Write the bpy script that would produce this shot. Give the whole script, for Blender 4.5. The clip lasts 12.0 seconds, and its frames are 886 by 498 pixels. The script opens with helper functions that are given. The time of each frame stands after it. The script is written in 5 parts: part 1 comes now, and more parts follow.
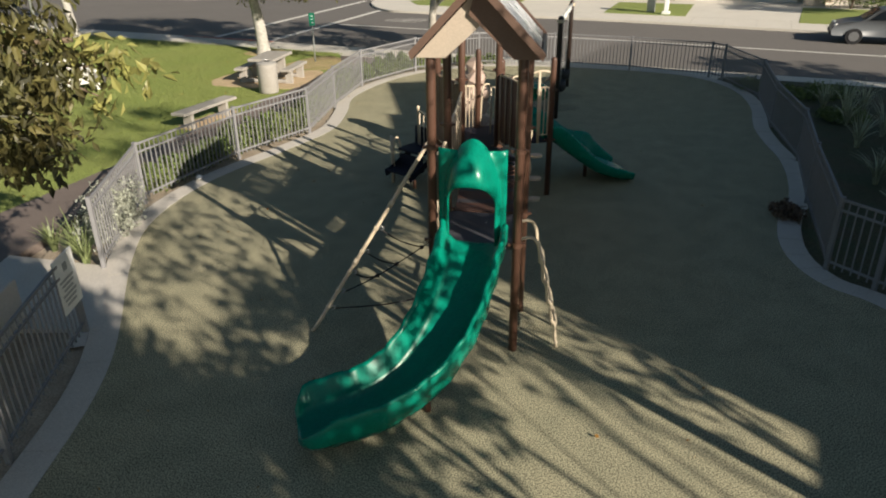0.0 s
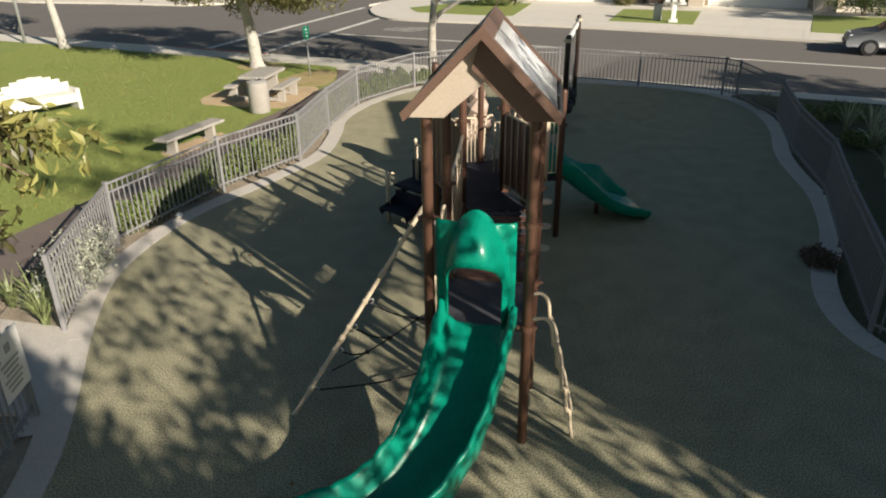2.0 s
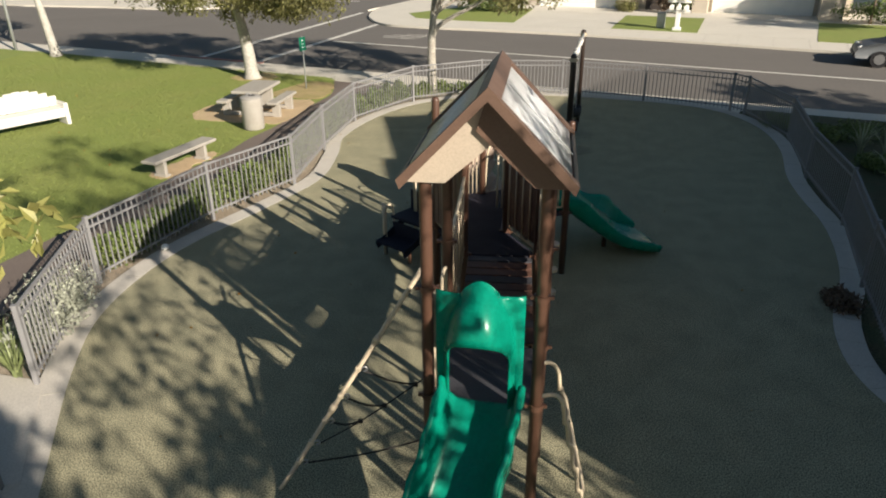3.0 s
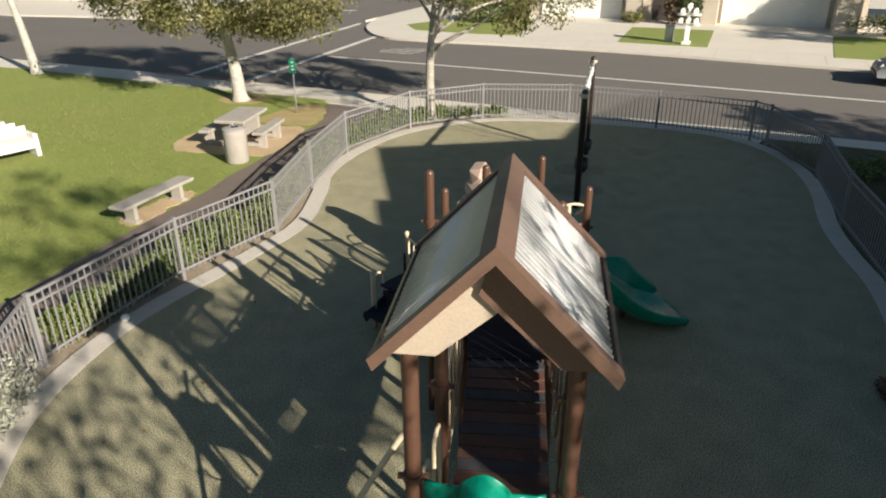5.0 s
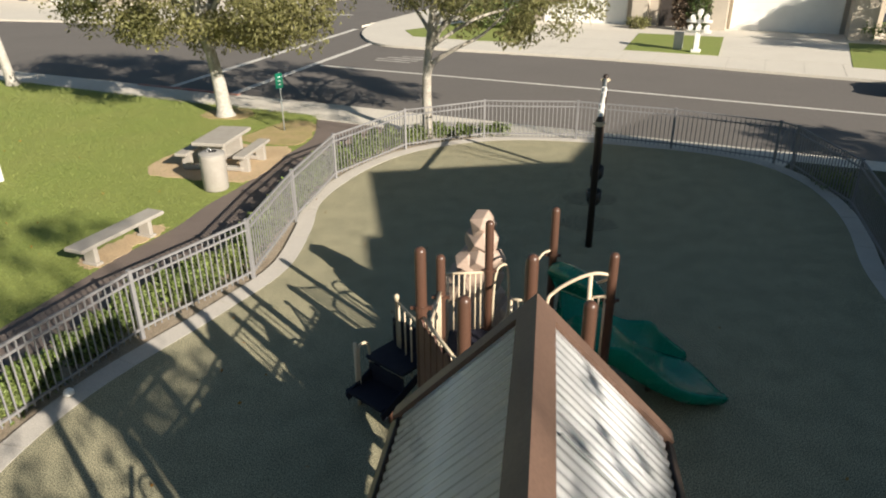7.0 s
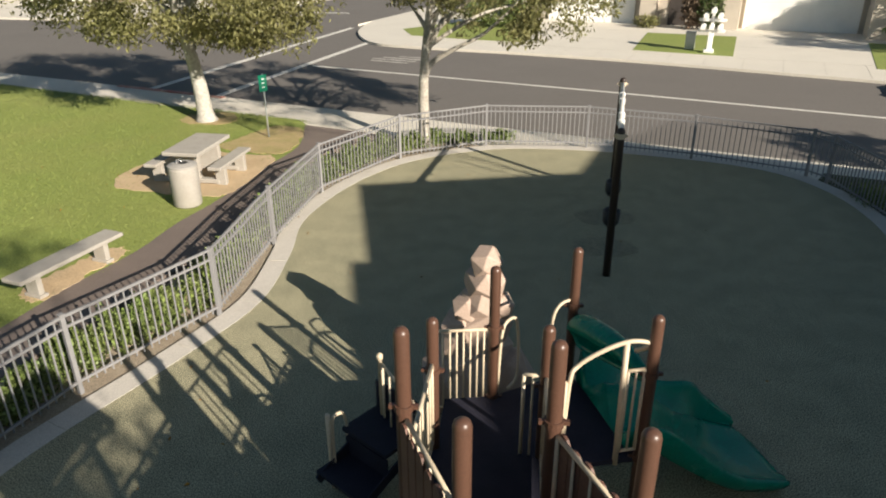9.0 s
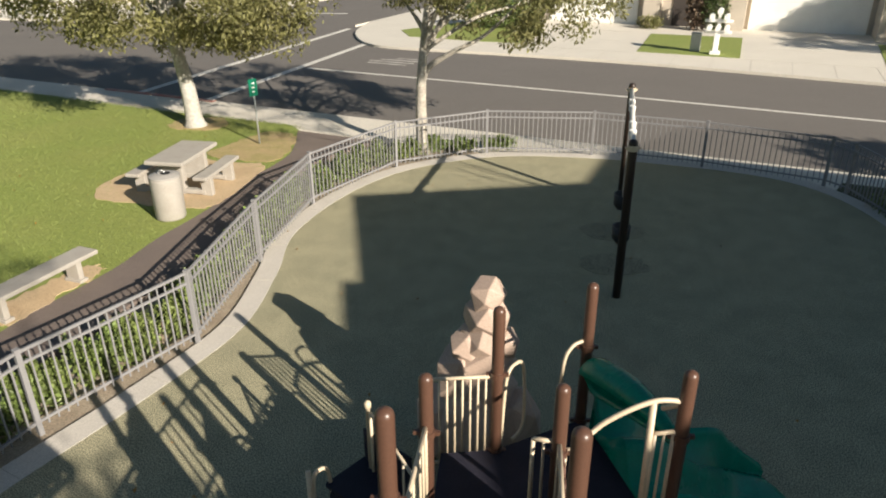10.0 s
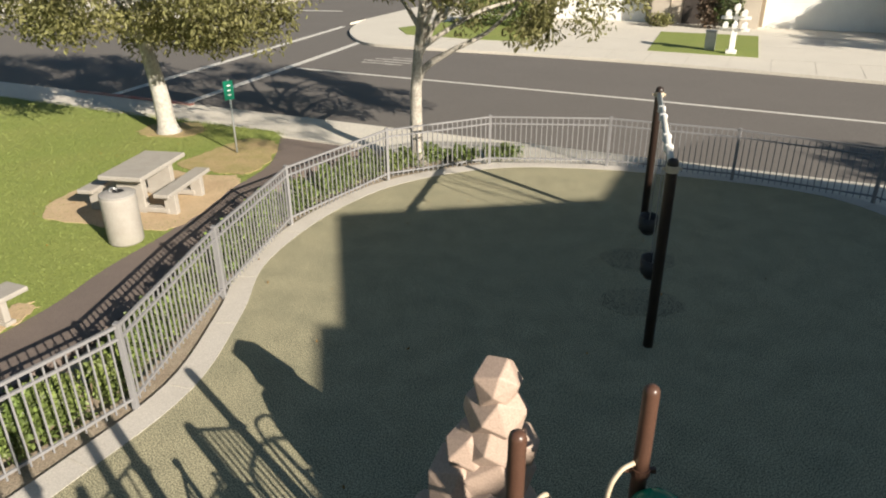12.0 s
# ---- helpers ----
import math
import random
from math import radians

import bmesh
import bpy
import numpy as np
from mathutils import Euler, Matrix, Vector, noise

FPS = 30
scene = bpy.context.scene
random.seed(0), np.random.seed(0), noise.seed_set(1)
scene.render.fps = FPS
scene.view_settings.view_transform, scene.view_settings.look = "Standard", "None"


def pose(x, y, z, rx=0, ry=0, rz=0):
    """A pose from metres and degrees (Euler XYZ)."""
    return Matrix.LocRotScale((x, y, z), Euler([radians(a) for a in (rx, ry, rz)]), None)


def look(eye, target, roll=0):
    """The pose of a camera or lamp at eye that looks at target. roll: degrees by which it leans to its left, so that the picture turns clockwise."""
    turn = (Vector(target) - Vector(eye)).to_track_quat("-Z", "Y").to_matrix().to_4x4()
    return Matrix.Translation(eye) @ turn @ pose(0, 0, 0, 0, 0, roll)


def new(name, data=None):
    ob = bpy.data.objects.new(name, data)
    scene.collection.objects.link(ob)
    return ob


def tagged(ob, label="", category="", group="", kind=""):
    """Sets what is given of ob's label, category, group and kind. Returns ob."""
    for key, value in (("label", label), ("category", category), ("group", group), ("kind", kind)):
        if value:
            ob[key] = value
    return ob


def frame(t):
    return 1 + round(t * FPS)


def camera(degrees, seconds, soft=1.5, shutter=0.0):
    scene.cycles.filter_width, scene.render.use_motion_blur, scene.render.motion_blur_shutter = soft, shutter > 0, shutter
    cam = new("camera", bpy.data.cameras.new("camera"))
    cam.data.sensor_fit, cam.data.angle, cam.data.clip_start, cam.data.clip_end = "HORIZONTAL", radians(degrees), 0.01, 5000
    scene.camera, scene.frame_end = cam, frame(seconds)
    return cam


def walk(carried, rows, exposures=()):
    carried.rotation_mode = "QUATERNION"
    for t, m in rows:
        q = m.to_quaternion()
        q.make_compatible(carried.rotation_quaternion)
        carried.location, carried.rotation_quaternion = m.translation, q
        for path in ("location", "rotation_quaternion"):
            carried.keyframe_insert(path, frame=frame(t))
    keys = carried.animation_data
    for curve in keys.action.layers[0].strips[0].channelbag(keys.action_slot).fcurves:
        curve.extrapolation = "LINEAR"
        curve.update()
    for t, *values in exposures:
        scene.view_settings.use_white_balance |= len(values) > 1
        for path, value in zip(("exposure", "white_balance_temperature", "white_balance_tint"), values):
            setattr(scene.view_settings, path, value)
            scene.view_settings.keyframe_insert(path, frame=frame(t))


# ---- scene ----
# camera and its flight
cam = camera(64.7, 12.0, soft=2.0)
PATH = [
    (0, (0.865, 2.027, 4.643), (0.747, 3.836, 3.797), -0.5),
    (0.5, (0.856, 2.316, 4.646), (0.737, 4.125, 3.801), -0.6),
    (1, (0.84, 2.618, 4.679), (0.72, 4.426, 3.834), -0.6),
    (1.5, (0.827, 2.96, 4.775), (0.706, 4.768, 3.93), -0.6),
    (2, (0.812, 3.334, 4.916), (0.691, 5.142, 4.071), -0.6),
    (2.5, (0.772, 3.73, 5.07), (0.653, 5.538, 4.224), -0.5),
    (3, (0.749, 4.164, 5.209), (0.631, 5.972, 4.362), -0.4),
    (5, (0.699, 5.928, 5.581), (0.579, 7.738, 4.737), -0.4),
    (5.5, (0.68, 6.332, 5.654), (0.561, 8.142, 4.811), -0.4),
    (6, (0.683, 6.827, 5.694), (0.562, 8.636, 4.85), -0.4),
    (6.5, (0.661, 7.23, 5.687), (0.542, 9.039, 4.842), -0.4),
    (7, (0.634, 7.685, 5.689), (0.515, 9.495, 4.845), -0.4),
    (9, (0.584, 9.445, 5.42), (0.464, 11.254, 4.575), -0.3),
    (9.5, (0.573, 9.885, 5.382), (0.454, 11.693, 4.537), -0.3),
    (10, (0.558, 10.33, 5.344), (0.439, 12.138, 4.5), -0.3),
    (10.5, (0.542, 10.783, 5.302), (0.424, 12.592, 4.456), -0.3),
    (11, (0.529, 11.261, 5.243), (0.41, 13.07, 4.397), -0.3),
    (11.5, (0.513, 11.697, 5.171), (0.394, 13.505, 4.326), -0.3),
    (12, (0.488, 12.253, 5.022), (0.369, 14.062, 4.175), -0.3),
]
walk(cam, [(t, look(eye, target, roll)) for t, eye, target, roll in PATH], [(0.0, 0.63), (5.0, 0.8), (12.0, 0.84)])

# ---- light ----
SUN_EL, SUN_AZ = 24.3, 136.0
world = bpy.data.worlds.new("world")
scene.world = world
world.use_nodes = True
wn = world.node_tree.nodes
wl = world.node_tree.links
wn.clear()
sky = wn.new("ShaderNodeTexSky")
sky.sky_type = "NISHITA"
sky.sun_disc = False
sky.sun_elevation = radians(SUN_EL)
sky.sun_rotation = radians(SUN_AZ)
sky.dust_density = 1.0
sky.ozone_density = 2.5
wbg = wn.new("ShaderNodeBackground")
wbg.inputs["Strength"].default_value = 0.041
wout = wn.new("ShaderNodeOutputWorld")
tone = wn.new("ShaderNodeVectorMath")
tone.operation = "MULTIPLY"
tone.inputs[1].default_value = (0.93, 1.0, 0.93)
wl.new(sky.outputs["Color"], tone.inputs[0])
wl.new(tone.outputs["Vector"], wbg.inputs["Color"])
wl.new(wbg.outputs["Background"], wout.inputs["Surface"])
sun = new("sun", bpy.data.lights.new("sun", "SUN"))
sun.data.energy = 5.0
sun.data.angle = radians(0.42)
sun.data.color = (1.0, 0.895, 0.76)
to_sun = Vector((math.sin(radians(SUN_AZ)) * math.cos(radians(SUN_EL)),
                 math.cos(radians(SUN_AZ)) * math.cos(radians(SUN_EL)), math.sin(radians(SUN_EL))))
sun.matrix_world = look(to_sun * 60, (0, 0, 0))


# ---- materials ----
def material(name, base, rough=0.7, var=0.25, scale=6.0, fine=60.0, bump=0.2, metal=0.0, tint=None, spread=0.0, coat=0.0, depth=0.01, translucent=0.0, spec=0.5, grain=0.2):
    """A surface with mottling at two scales, fine relief and, for repeated pieces, a spread of tone."""
    m = bpy.data.materials.new(name)
    m.use_nodes = True
    n, l = m.node_tree.nodes, m.node_tree.links
    b = n["Principled BSDF"]
    co = n.new("ShaderNodeNewGeometry")
    big = n.new("ShaderNodeTexNoise")
    big.inputs["Scale"].default_value = scale
    big.inputs["Detail"].default_value = 5
    small = n.new("ShaderNodeTexNoise")
    small.inputs["Scale"].default_value = fine
    small.inputs["Detail"].default_value = 3
    l.new(co.outputs["Position"], big.inputs["Vector"])
    l.new(co.outputs["Position"], small.inputs["Vector"])
    other = tint or tuple(c * 0.55 for c in base)
    ramp = n.new("ShaderNodeMix")
    ramp.data_type = "RGBA"
    ramp.inputs["A"].default_value = (*base, 1)
    ramp.inputs["B"].default_value = (*other, 1)
    f1 = n.new("ShaderNodeMapRange")
    f1.inputs["From Min"].default_value = 0.38
    f1.inputs["From Max"].default_value = 0.72
    f1.inputs["To Max"].default_value = min(1.0, var * 2.2)
    l.new(big.outputs["Fac"], f1.inputs["Value"])
    l.new(f1.outputs["Result"], ramp.inputs["Factor"])
    f2 = n.new("ShaderNodeMapRange")
    f2.inputs["From Min"].default_value = 0.5 - grain
    f2.inputs["From Max"].default_value = 0.5 + grain
    f2.inputs["To Min"].default_value = 1 - var
    f2.inputs["To Max"].default_value = 1 + var
    l.new(small.outputs["Fac"], f2.inputs["Value"])
    vm = n.new("ShaderNodeVectorMath")
    vm.operation = "SCALE"
    l.new(ramp.outputs["Result"], vm.inputs[0])
    tone = f2.outputs["Result"]
    if spread:
        oi = n.new("ShaderNodeObjectInfo")
        isl = n.new("ShaderNodeNewGeometry")
        add = n.new("ShaderNodeMath")
        add.operation = "ADD"
        l.new(oi.outputs["Random"], add.inputs[0])
        l.new(isl.outputs["Random Per Island"], add.inputs[1])
        fr = n.new("ShaderNodeMath")
        fr.operation = "FRACT"
        l.new(add.outputs["Value"], fr.inputs[0])
        r = n.new("ShaderNodeMapRange")
        r.inputs["To Min"].default_value = 1 - spread
        r.inputs["To Max"].default_value = 1 + spread
        l.new(fr.outputs["Value"], r.inputs["Value"])
        mul = n.new("ShaderNodeMath")
        mul.operation = "MULTIPLY"
        l.new(tone, mul.inputs[0])
        l.new(r.outputs["Result"], mul.inputs[1])
        tone = mul.outputs["Value"]
    l.new(tone, vm.inputs["Scale"])
    l.new(vm.outputs["Vector"], b.inputs["Base Color"])
    b.inputs["Metallic"].default_value = metal
    b.inputs["Specular IOR Level"].default_value = spec
    rr = n.new("ShaderNodeMapRange")
    rr.inputs["To Min"].default_value = max(0.05, rough - 0.12)
    rr.inputs["To Max"].default_value = min(1.0, rough + 0.12)
    l.new(big.outputs["Fac"], rr.inputs["Value"])
    l.new(rr.outputs["Result"], b.inputs["Roughness"])
    if coat:
        b.inputs["Coat Weight"].default_value = coat
        b.inputs["Coat Roughness"].default_value = 0.15
    if bump:
        bp = n.new("ShaderNodeBump")
        bp.inputs["Strength"].default_value = bump
        bp.inputs["Distance"].default_value = depth
        l.new(small.outputs["Fac"], bp.inputs["Height"])
        l.new(bp.outputs["Normal"], b.inputs["Normal"])
    if translucent:
        tr = n.new("ShaderNodeBsdfTranslucent")
        l.new(vm.outputs["Vector"], tr.inputs["Color"])
        mx = n.new("ShaderNodeMixShader")
        mx.inputs["Fac"].default_value = translucent
        l.new(b.outputs["BSDF"], mx.inputs[1])
        l.new(tr.outputs["BSDF"], mx.inputs[2])
        l.new(mx.outputs["Shader"], n["Material Output"].inputs["Surface"])
    return m


M_RUBBER = material("rubber_surfacing", (0.337, 0.312, 0.206), 0.95, 0.6, 2.2, 66, 0.08, tint=(0.268, 0.256, 0.171), depth=0.004, spec=0.2, grain=0.1)
M_CONCRETE = material("kerb_concrete", (0.54, 0.505, 0.45), 0.85, 0.14, 1.5, 60, 0.25, tint=(0.42, 0.385, 0.33))
M_PALE = material("pavement_concrete", (0.63, 0.59, 0.51), 0.85, 0.12, 0.6, 20, 0.15, tint=(0.50, 0.465, 0.40))
M_PRECAST = material("precast_concrete", (0.375, 0.35, 0.31), 0.85, 0.2, 5, 120, 0.25, tint=(0.30, 0.27, 0.23))
M_BINLID = material("grey_lid_concrete", (0.33, 0.315, 0.29), 0.7, 0.15, 6, 80, 0.2, tint=(0.26, 0.245, 0.22))
M_THATCH = material("dry_thatch", (0.40, 0.30, 0.15), 0.95, 0.3, 2.2, 40, 0.6, tint=(0.25, 0.25, 0.07), depth=0.02)
M_ASPHALT = material("asphalt", (0.149, 0.136, 0.122), 0.9, 0.16, 0.3, 30, 0.3, tint=(0.12, 0.11, 0.10))
M_PATH = material("path_asphalt", (0.17, 0.135, 0.115), 0.9, 0.18, 1.5, 60, 0.3, tint=(0.12, 0.098, 0.085))
M_LINE = material("road_paint", (0.62, 0.60, 0.55), 0.7, 0.15, 2, 30, 0.1)
M_LAWN = material("lawn_turf", (0.205, 0.255, 0.055), 0.95, 0.22, 0.45, 30, 0.6, tint=(0.27, 0.27, 0.08), depth=0.02)
M_BLADE = material("grass_blade", (0.215, 0.26, 0.07), 0.8, 0.15, 0.5, 10, 0, tint=(0.26, 0.265, 0.09), spread=0.12, translucent=0.2)
M_DIRT = material("bare_dirt", (0.52, 0.39, 0.24), 0.95, 0.2, 1.6, 40, 0.5, tint=(0.36, 0.25, 0.14))
M_SOIL = material("bark_mulch", (0.36, 0.30, 0.225), 0.95, 0.3, 3, 45, 0.6, tint=(0.27, 0.21, 0.15), depth=0.03)
M_DARKBED = material("dark_leaf_litter", (0.055, 0.068, 0.028), 0.95, 0.4, 1.5, 30, 0.9, tint=(0.09, 0.07, 0.04), depth=0.03)
M_GREYSTEEL = material("fence_paint", (0.25, 0.247, 0.25), 0.6, 0.08, 4, 60, 0.05, spec=0.15)
M_BROWN = material("brown_post_paint", (0.10, 0.052, 0.035), 0.36, 0.1, 3, 60, 0.05)
M_ROOFBROWN = material("roof_trim_brown", (0.145, 0.088, 0.063), 0.5, 0.1, 3, 60, 0.05)
M_SOFFIT = material("roof_panel_tan", (0.50, 0.42, 0.33), 0.55, 0.08, 3, 60, 0.05)
M_TAN = material("tan_rail_paint", (0.60, 0.50, 0.36), 0.45, 0.1, 4, 50, 0.05)
M_ROOF = material("roof_sheet_metal", (0.93, 0.945, 0.96), 0.3, 0.03, 2, 30, 0.03, coat=1.0, tint=(0.88, 0.895, 0.91))
M_DECK = material("deck_coating", (0.024, 0.024, 0.037), 0.7, 0.2, 3, 90, 0.3, spec=0.2)
M_SLATE = material("slate_grey_plank", (0.062, 0.062, 0.072), 0.55, 0.2, 3, 50, 0.2, spread=0.15)
M_PLANK = material("brown_plank", (0.128, 0.066, 0.048), 0.55, 0.2, 3, 50, 0.2, spread=0.15)
M_GREEN = material("green_plastic", (0.0015, 0.21, 0.138), 0.27, 0.12, 2.5, 30, 0.02, spec=0.22)
M_SWING = material("dark_swing_paint", (0.032, 0.02, 0.015), 0.4, 0.1, 3, 60, 0.05)
M_FAINT = material("worn_road_paint", (0.42, 0.40, 0.365), 0.8, 0.3, 3, 30, 0.1, tint=(0.16, 0.145, 0.13))
M_ROCK = material("tan_rock_plastic", (0.43, 0.325, 0.26), 0.6, 0.12, 4, 60, 0.25, tint=(0.34, 0.25, 0.2))
M_BLACK = material("black_rubber", (0.02, 0.02, 0.022), 0.55, 0.2, 6, 60, 0.1)
M_ROPE = material("dark_rope", (0.025, 0.022, 0.02), 0.8, 0.2, 6, 90, 0.2)
M_CHAIN = material("steel_chain", (0.42, 0.42, 0.42), 0.4, 0.1, 6, 60, 0.05, metal=0.8)
M_BARK_W = material("pale_bark", (0.45, 0.43, 0.385), 0.9, 0.2, 2.5, 14, 0.7, tint=(0.28, 0.25, 0.21), depth=0.02)
M_BARK_Y = material("grey_bark", (0.42, 0.39, 0.335), 0.9, 0.25, 3, 18, 0.8, tint=(0.2, 0.175, 0.14), depth=0.02)
M_BARK = material("brown_bark", (0.22, 0.16, 0.11), 0.9, 0.3, 4, 30, 0.7)
M_LEAF = material("olive_leaf", (0.235, 0.235, 0.095), 0.55, 0.2, 1.2, 9, 0, tint=(0.30, 0.265, 0.12), spread=0.45, translucent=0.45)
M_LEAF2 = material("dark_leaf", (0.06, 0.095, 0.025), 0.45, 0.2, 2, 9, 0, tint=(0.14, 0.15, 0.04), spread=0.55, translucent=0.25)
M_LEAF3 = material("olive_brown_leaf", (0.085, 0.088, 0.032), 0.45, 0.25, 2.5, 9, 0, tint=(0.2, 0.155, 0.05), spread=0.7, translucent=0.3)
M_SPRIG = material("yellow_green_leaf", (0.33, 0.33, 0.10), 0.45, 0.2, 2.5, 9, 0, tint=(0.4, 0.34, 0.14), spread=0.4, translucent=0.4)
M_WHITEFLOWER = material("grey_white_foliage", (0.37, 0.385, 0.31), 0.6, 0.15, 3, 9, 0, tint=(0.30, 0.32, 0.25), spread=0.3, translucent=0.2)
M_DRYSHRUB = material("dry_brown_twigs", (0.16, 0.11, 0.075), 0.8, 0.2, 3, 9, 0, tint=(0.10, 0.075, 0.05), spread=0.4)
M_HEDGE = material("hedge_leaf", (0.135, 0.19, 0.05), 0.5, 0.2, 1.2, 9, 0, tint=(0.24, 0.26, 0.085), spread=0.55, translucent=0.2)
M_STRAP = material("strap_leaf", (0.44, 0.46, 0.31), 0.5, 0.15, 3, 9, 0, tint=(0.28, 0.33, 0.18), spread=0.4, translucent=0.2)
M_GREENSTRAP = material("green_strap_leaf", (0.24, 0.28, 0.12), 0.5, 0.15, 3, 9, 0, tint=(0.16, 0.21, 0.08), spread=0.4, translucent=0.2)
M_STUCCO = material("tan_stucco", (0.53, 0.47, 0.39), 0.9, 0.08, 1.5, 60, 0.3)
M_WHITE = material("white_paint", (0.87, 0.86, 0.82), 0.5, 0.05, 2, 40, 0.05)
M_CREAM = material("cream_bench_paint", (0.68, 0.665, 0.61), 0.6, 0.08, 2, 40, 0.05)
M_TILE = material("roof_shingle", (0.20, 0.13, 0.10), 0.9, 0.25, 2, 20, 0.4)
M_DARK = material("dark_trim", (0.06, 0.05, 0.045), 0.6, 0.15, 3, 40, 0.05)
M_CAR = material("silver_car_paint", (0.095, 0.104, 0.113), 0.35, 0.03, 2, 20, 0, spec=0.35)
M_GLASS = material("dark_glass", (0.02, 0.025, 0.03), 0.08, 0.05, 2, 20, 0)
M_SIGN = material("green_sign", (0.0, 0.16, 0.09), 0.45, 0.05, 4, 40, 0)
M_AUTUMN = material("autumn_leaf", (0.32, 0.15, 0.02), 0.6, 0.2, 2, 9, 0, tint=(0.22, 0.16, 0.03), spread=0.4, translucent=0.25)
M_POSTGREY = material("galvanised_post", (0.40, 0.42, 0.42), 0.5, 0.1, 4, 40, 0.05, metal=0.4)


# ---- builders ----
def mesh_of(name, bm, mat, smooth=False):
    me = bpy.data.meshes.new(name)
    bm.normal_update()
    bm.to_mesh(me)
    bm.free()
    me.materials.append(mat)
    if smooth:
        me.polygons.foreach_set("use_smooth", [True] * len(me.polygons))
    return me


def thing(name, x, y, z, label, category, group="", kind="", rz=0.0):
    ob = new(name)
    ob.empty_display_size = 0.2
    ob.matrix_world = pose(x, y, z, 0, 0, rz)
    return tagged(ob, label, category, group, kind)


def part(name, bm, mat, parent, label="", smooth=False):
    """One mesh, given in world coordinates, under its thing or part."""
    m = Matrix.Identity(4)
    p = parent
    while p is not None:
        m = p.matrix_basis @ m
        p = p.parent
    bm.transform(m.inverted())
    ob = new(name, mesh_of(name, bm, mat, smooth))
    ob.parent = parent
    return tagged(ob, label)


def single(name, bm, mat, at, label, category, group="", kind="", smooth=False):
    """A thing that is one mesh, given in world coordinates, with its origin at its base."""
    bm.transform(Matrix.Translation(-Vector(at)))
    ob = new(name, mesh_of(name, bm, mat, smooth))
    ob.location = at
    return tagged(ob, label, category, group, kind)


def piece(name, me, parent, m):
    """One of many alike pieces on shared mesh data; m in the parent's space."""
    ob = new(name, me)
    ob.parent = parent
    ob.matrix_basis = m
    return ob


def add_box(bm, size, m=None, bevel=0.0):
    r = bmesh.ops.create_cube(bm, size=1.0, matrix=(m or Matrix.Identity(4)) @ Matrix.Diagonal((*size, 1)))
    if bevel:
        edges = list({e for v in r["verts"] for e in v.link_edges})
        bmesh.ops.bevel(bm, geom=edges, offset=bevel, segments=2, profile=0.5, affect="EDGES")
    return bm


def box(size, m=None, bevel=0.0):
    return add_box(bmesh.new(), size, m, bevel)


def frames_along(pts):
    pts = [Vector(p) for p in pts]
    out = []
    side = None
    for i, p in enumerate(pts):
        d = (pts[min(i + 1, len(pts) - 1)] - pts[max(i - 1, 0)]).normalized()
        if side is None:
            side = d.cross(Vector((0, 0, 1)))
            if side.length < 1e-3:
                side = Vector((1, 0, 0))
        side = (side - d * side.dot(d)).normalized()
        out.append((p, d, side, side.cross(d).normalized()))
    return out


def add_tube(bm, pts, r, seg=8, cap=True):
    """A round bar along pts; r is one radius or one a point."""
    rs = r if isinstance(r, (list, tuple)) else [r] * len(pts)
    rings = []
    for (p, d, s, u), q in zip(frames_along(pts), rs):
        rings.append([bm.verts.new(p + (s * math.cos(a) + u * math.sin(a)) * q) for a in (2 * math.pi * k / seg for k in range(seg))])
    for a, b in zip(rings, rings[1:]):
        for k in range(seg):
            bm.faces.new((a[k], a[(k + 1) % seg], b[(k + 1) % seg], b[k]))
    if cap:
        bm.faces.new(rings[0])
        bm.faces.new(rings[-1][::-1])
    return bm


def tube(pts, r, seg=8):
    bm = add_tube(bmesh.new(), pts, r, seg)
    bmesh.ops.recalc_face_normals(bm, faces=bm.faces[:])
    return bm


def curve(ctrl, n=6, closed=False):
    """A smooth line through the control points."""
    P = [Vector(c) for c in ctrl]
    out = []
    m = len(P)
    for i in range(m if closed else m - 1):
        a = P[(i - 1) % m] if closed or i else P[0]
        b, c = P[i], P[(i + 1) % m]
        d = P[(i + 2) % m] if closed or i + 2 < m else P[-1]
        for k in range(n):
            t = k / n
            out.append(0.5 * (2 * b + (c - a) * t + (2 * a - 5 * b + 4 * c - d) * t * t + (3 * b - a - 3 * c + d) * t ** 3))
    if not closed:
        out.append(P[-1])
    return out


def slab(poly, top, bottom):
    """A flat plate with the outline poly."""
    bm = bmesh.new()
    up = [bm.verts.new((p[0], p[1], top)) for p in poly]
    lo = [bm.verts.new((p[0], p[1], bottom)) for p in poly]
    n = len(poly)
    area = sum(poly[i][0] * poly[(i + 1) % n][1] - poly[(i + 1) % n][0] * poly[i][1] for i in range(n))
    if area < 0:
        up.reverse()
        lo.reverse()
    bm.faces.new(up)
    for k in range(n):
        bm.faces.new((up[k], lo[k], lo[(k + 1) % n], up[(k + 1) % n]))
    bm.normal_update()
    bmesh.ops.triangulate(bm, faces=[f for f in bm.faces if len(f.verts) > 4], ngon_method="EAR_CLIP")
    return bm


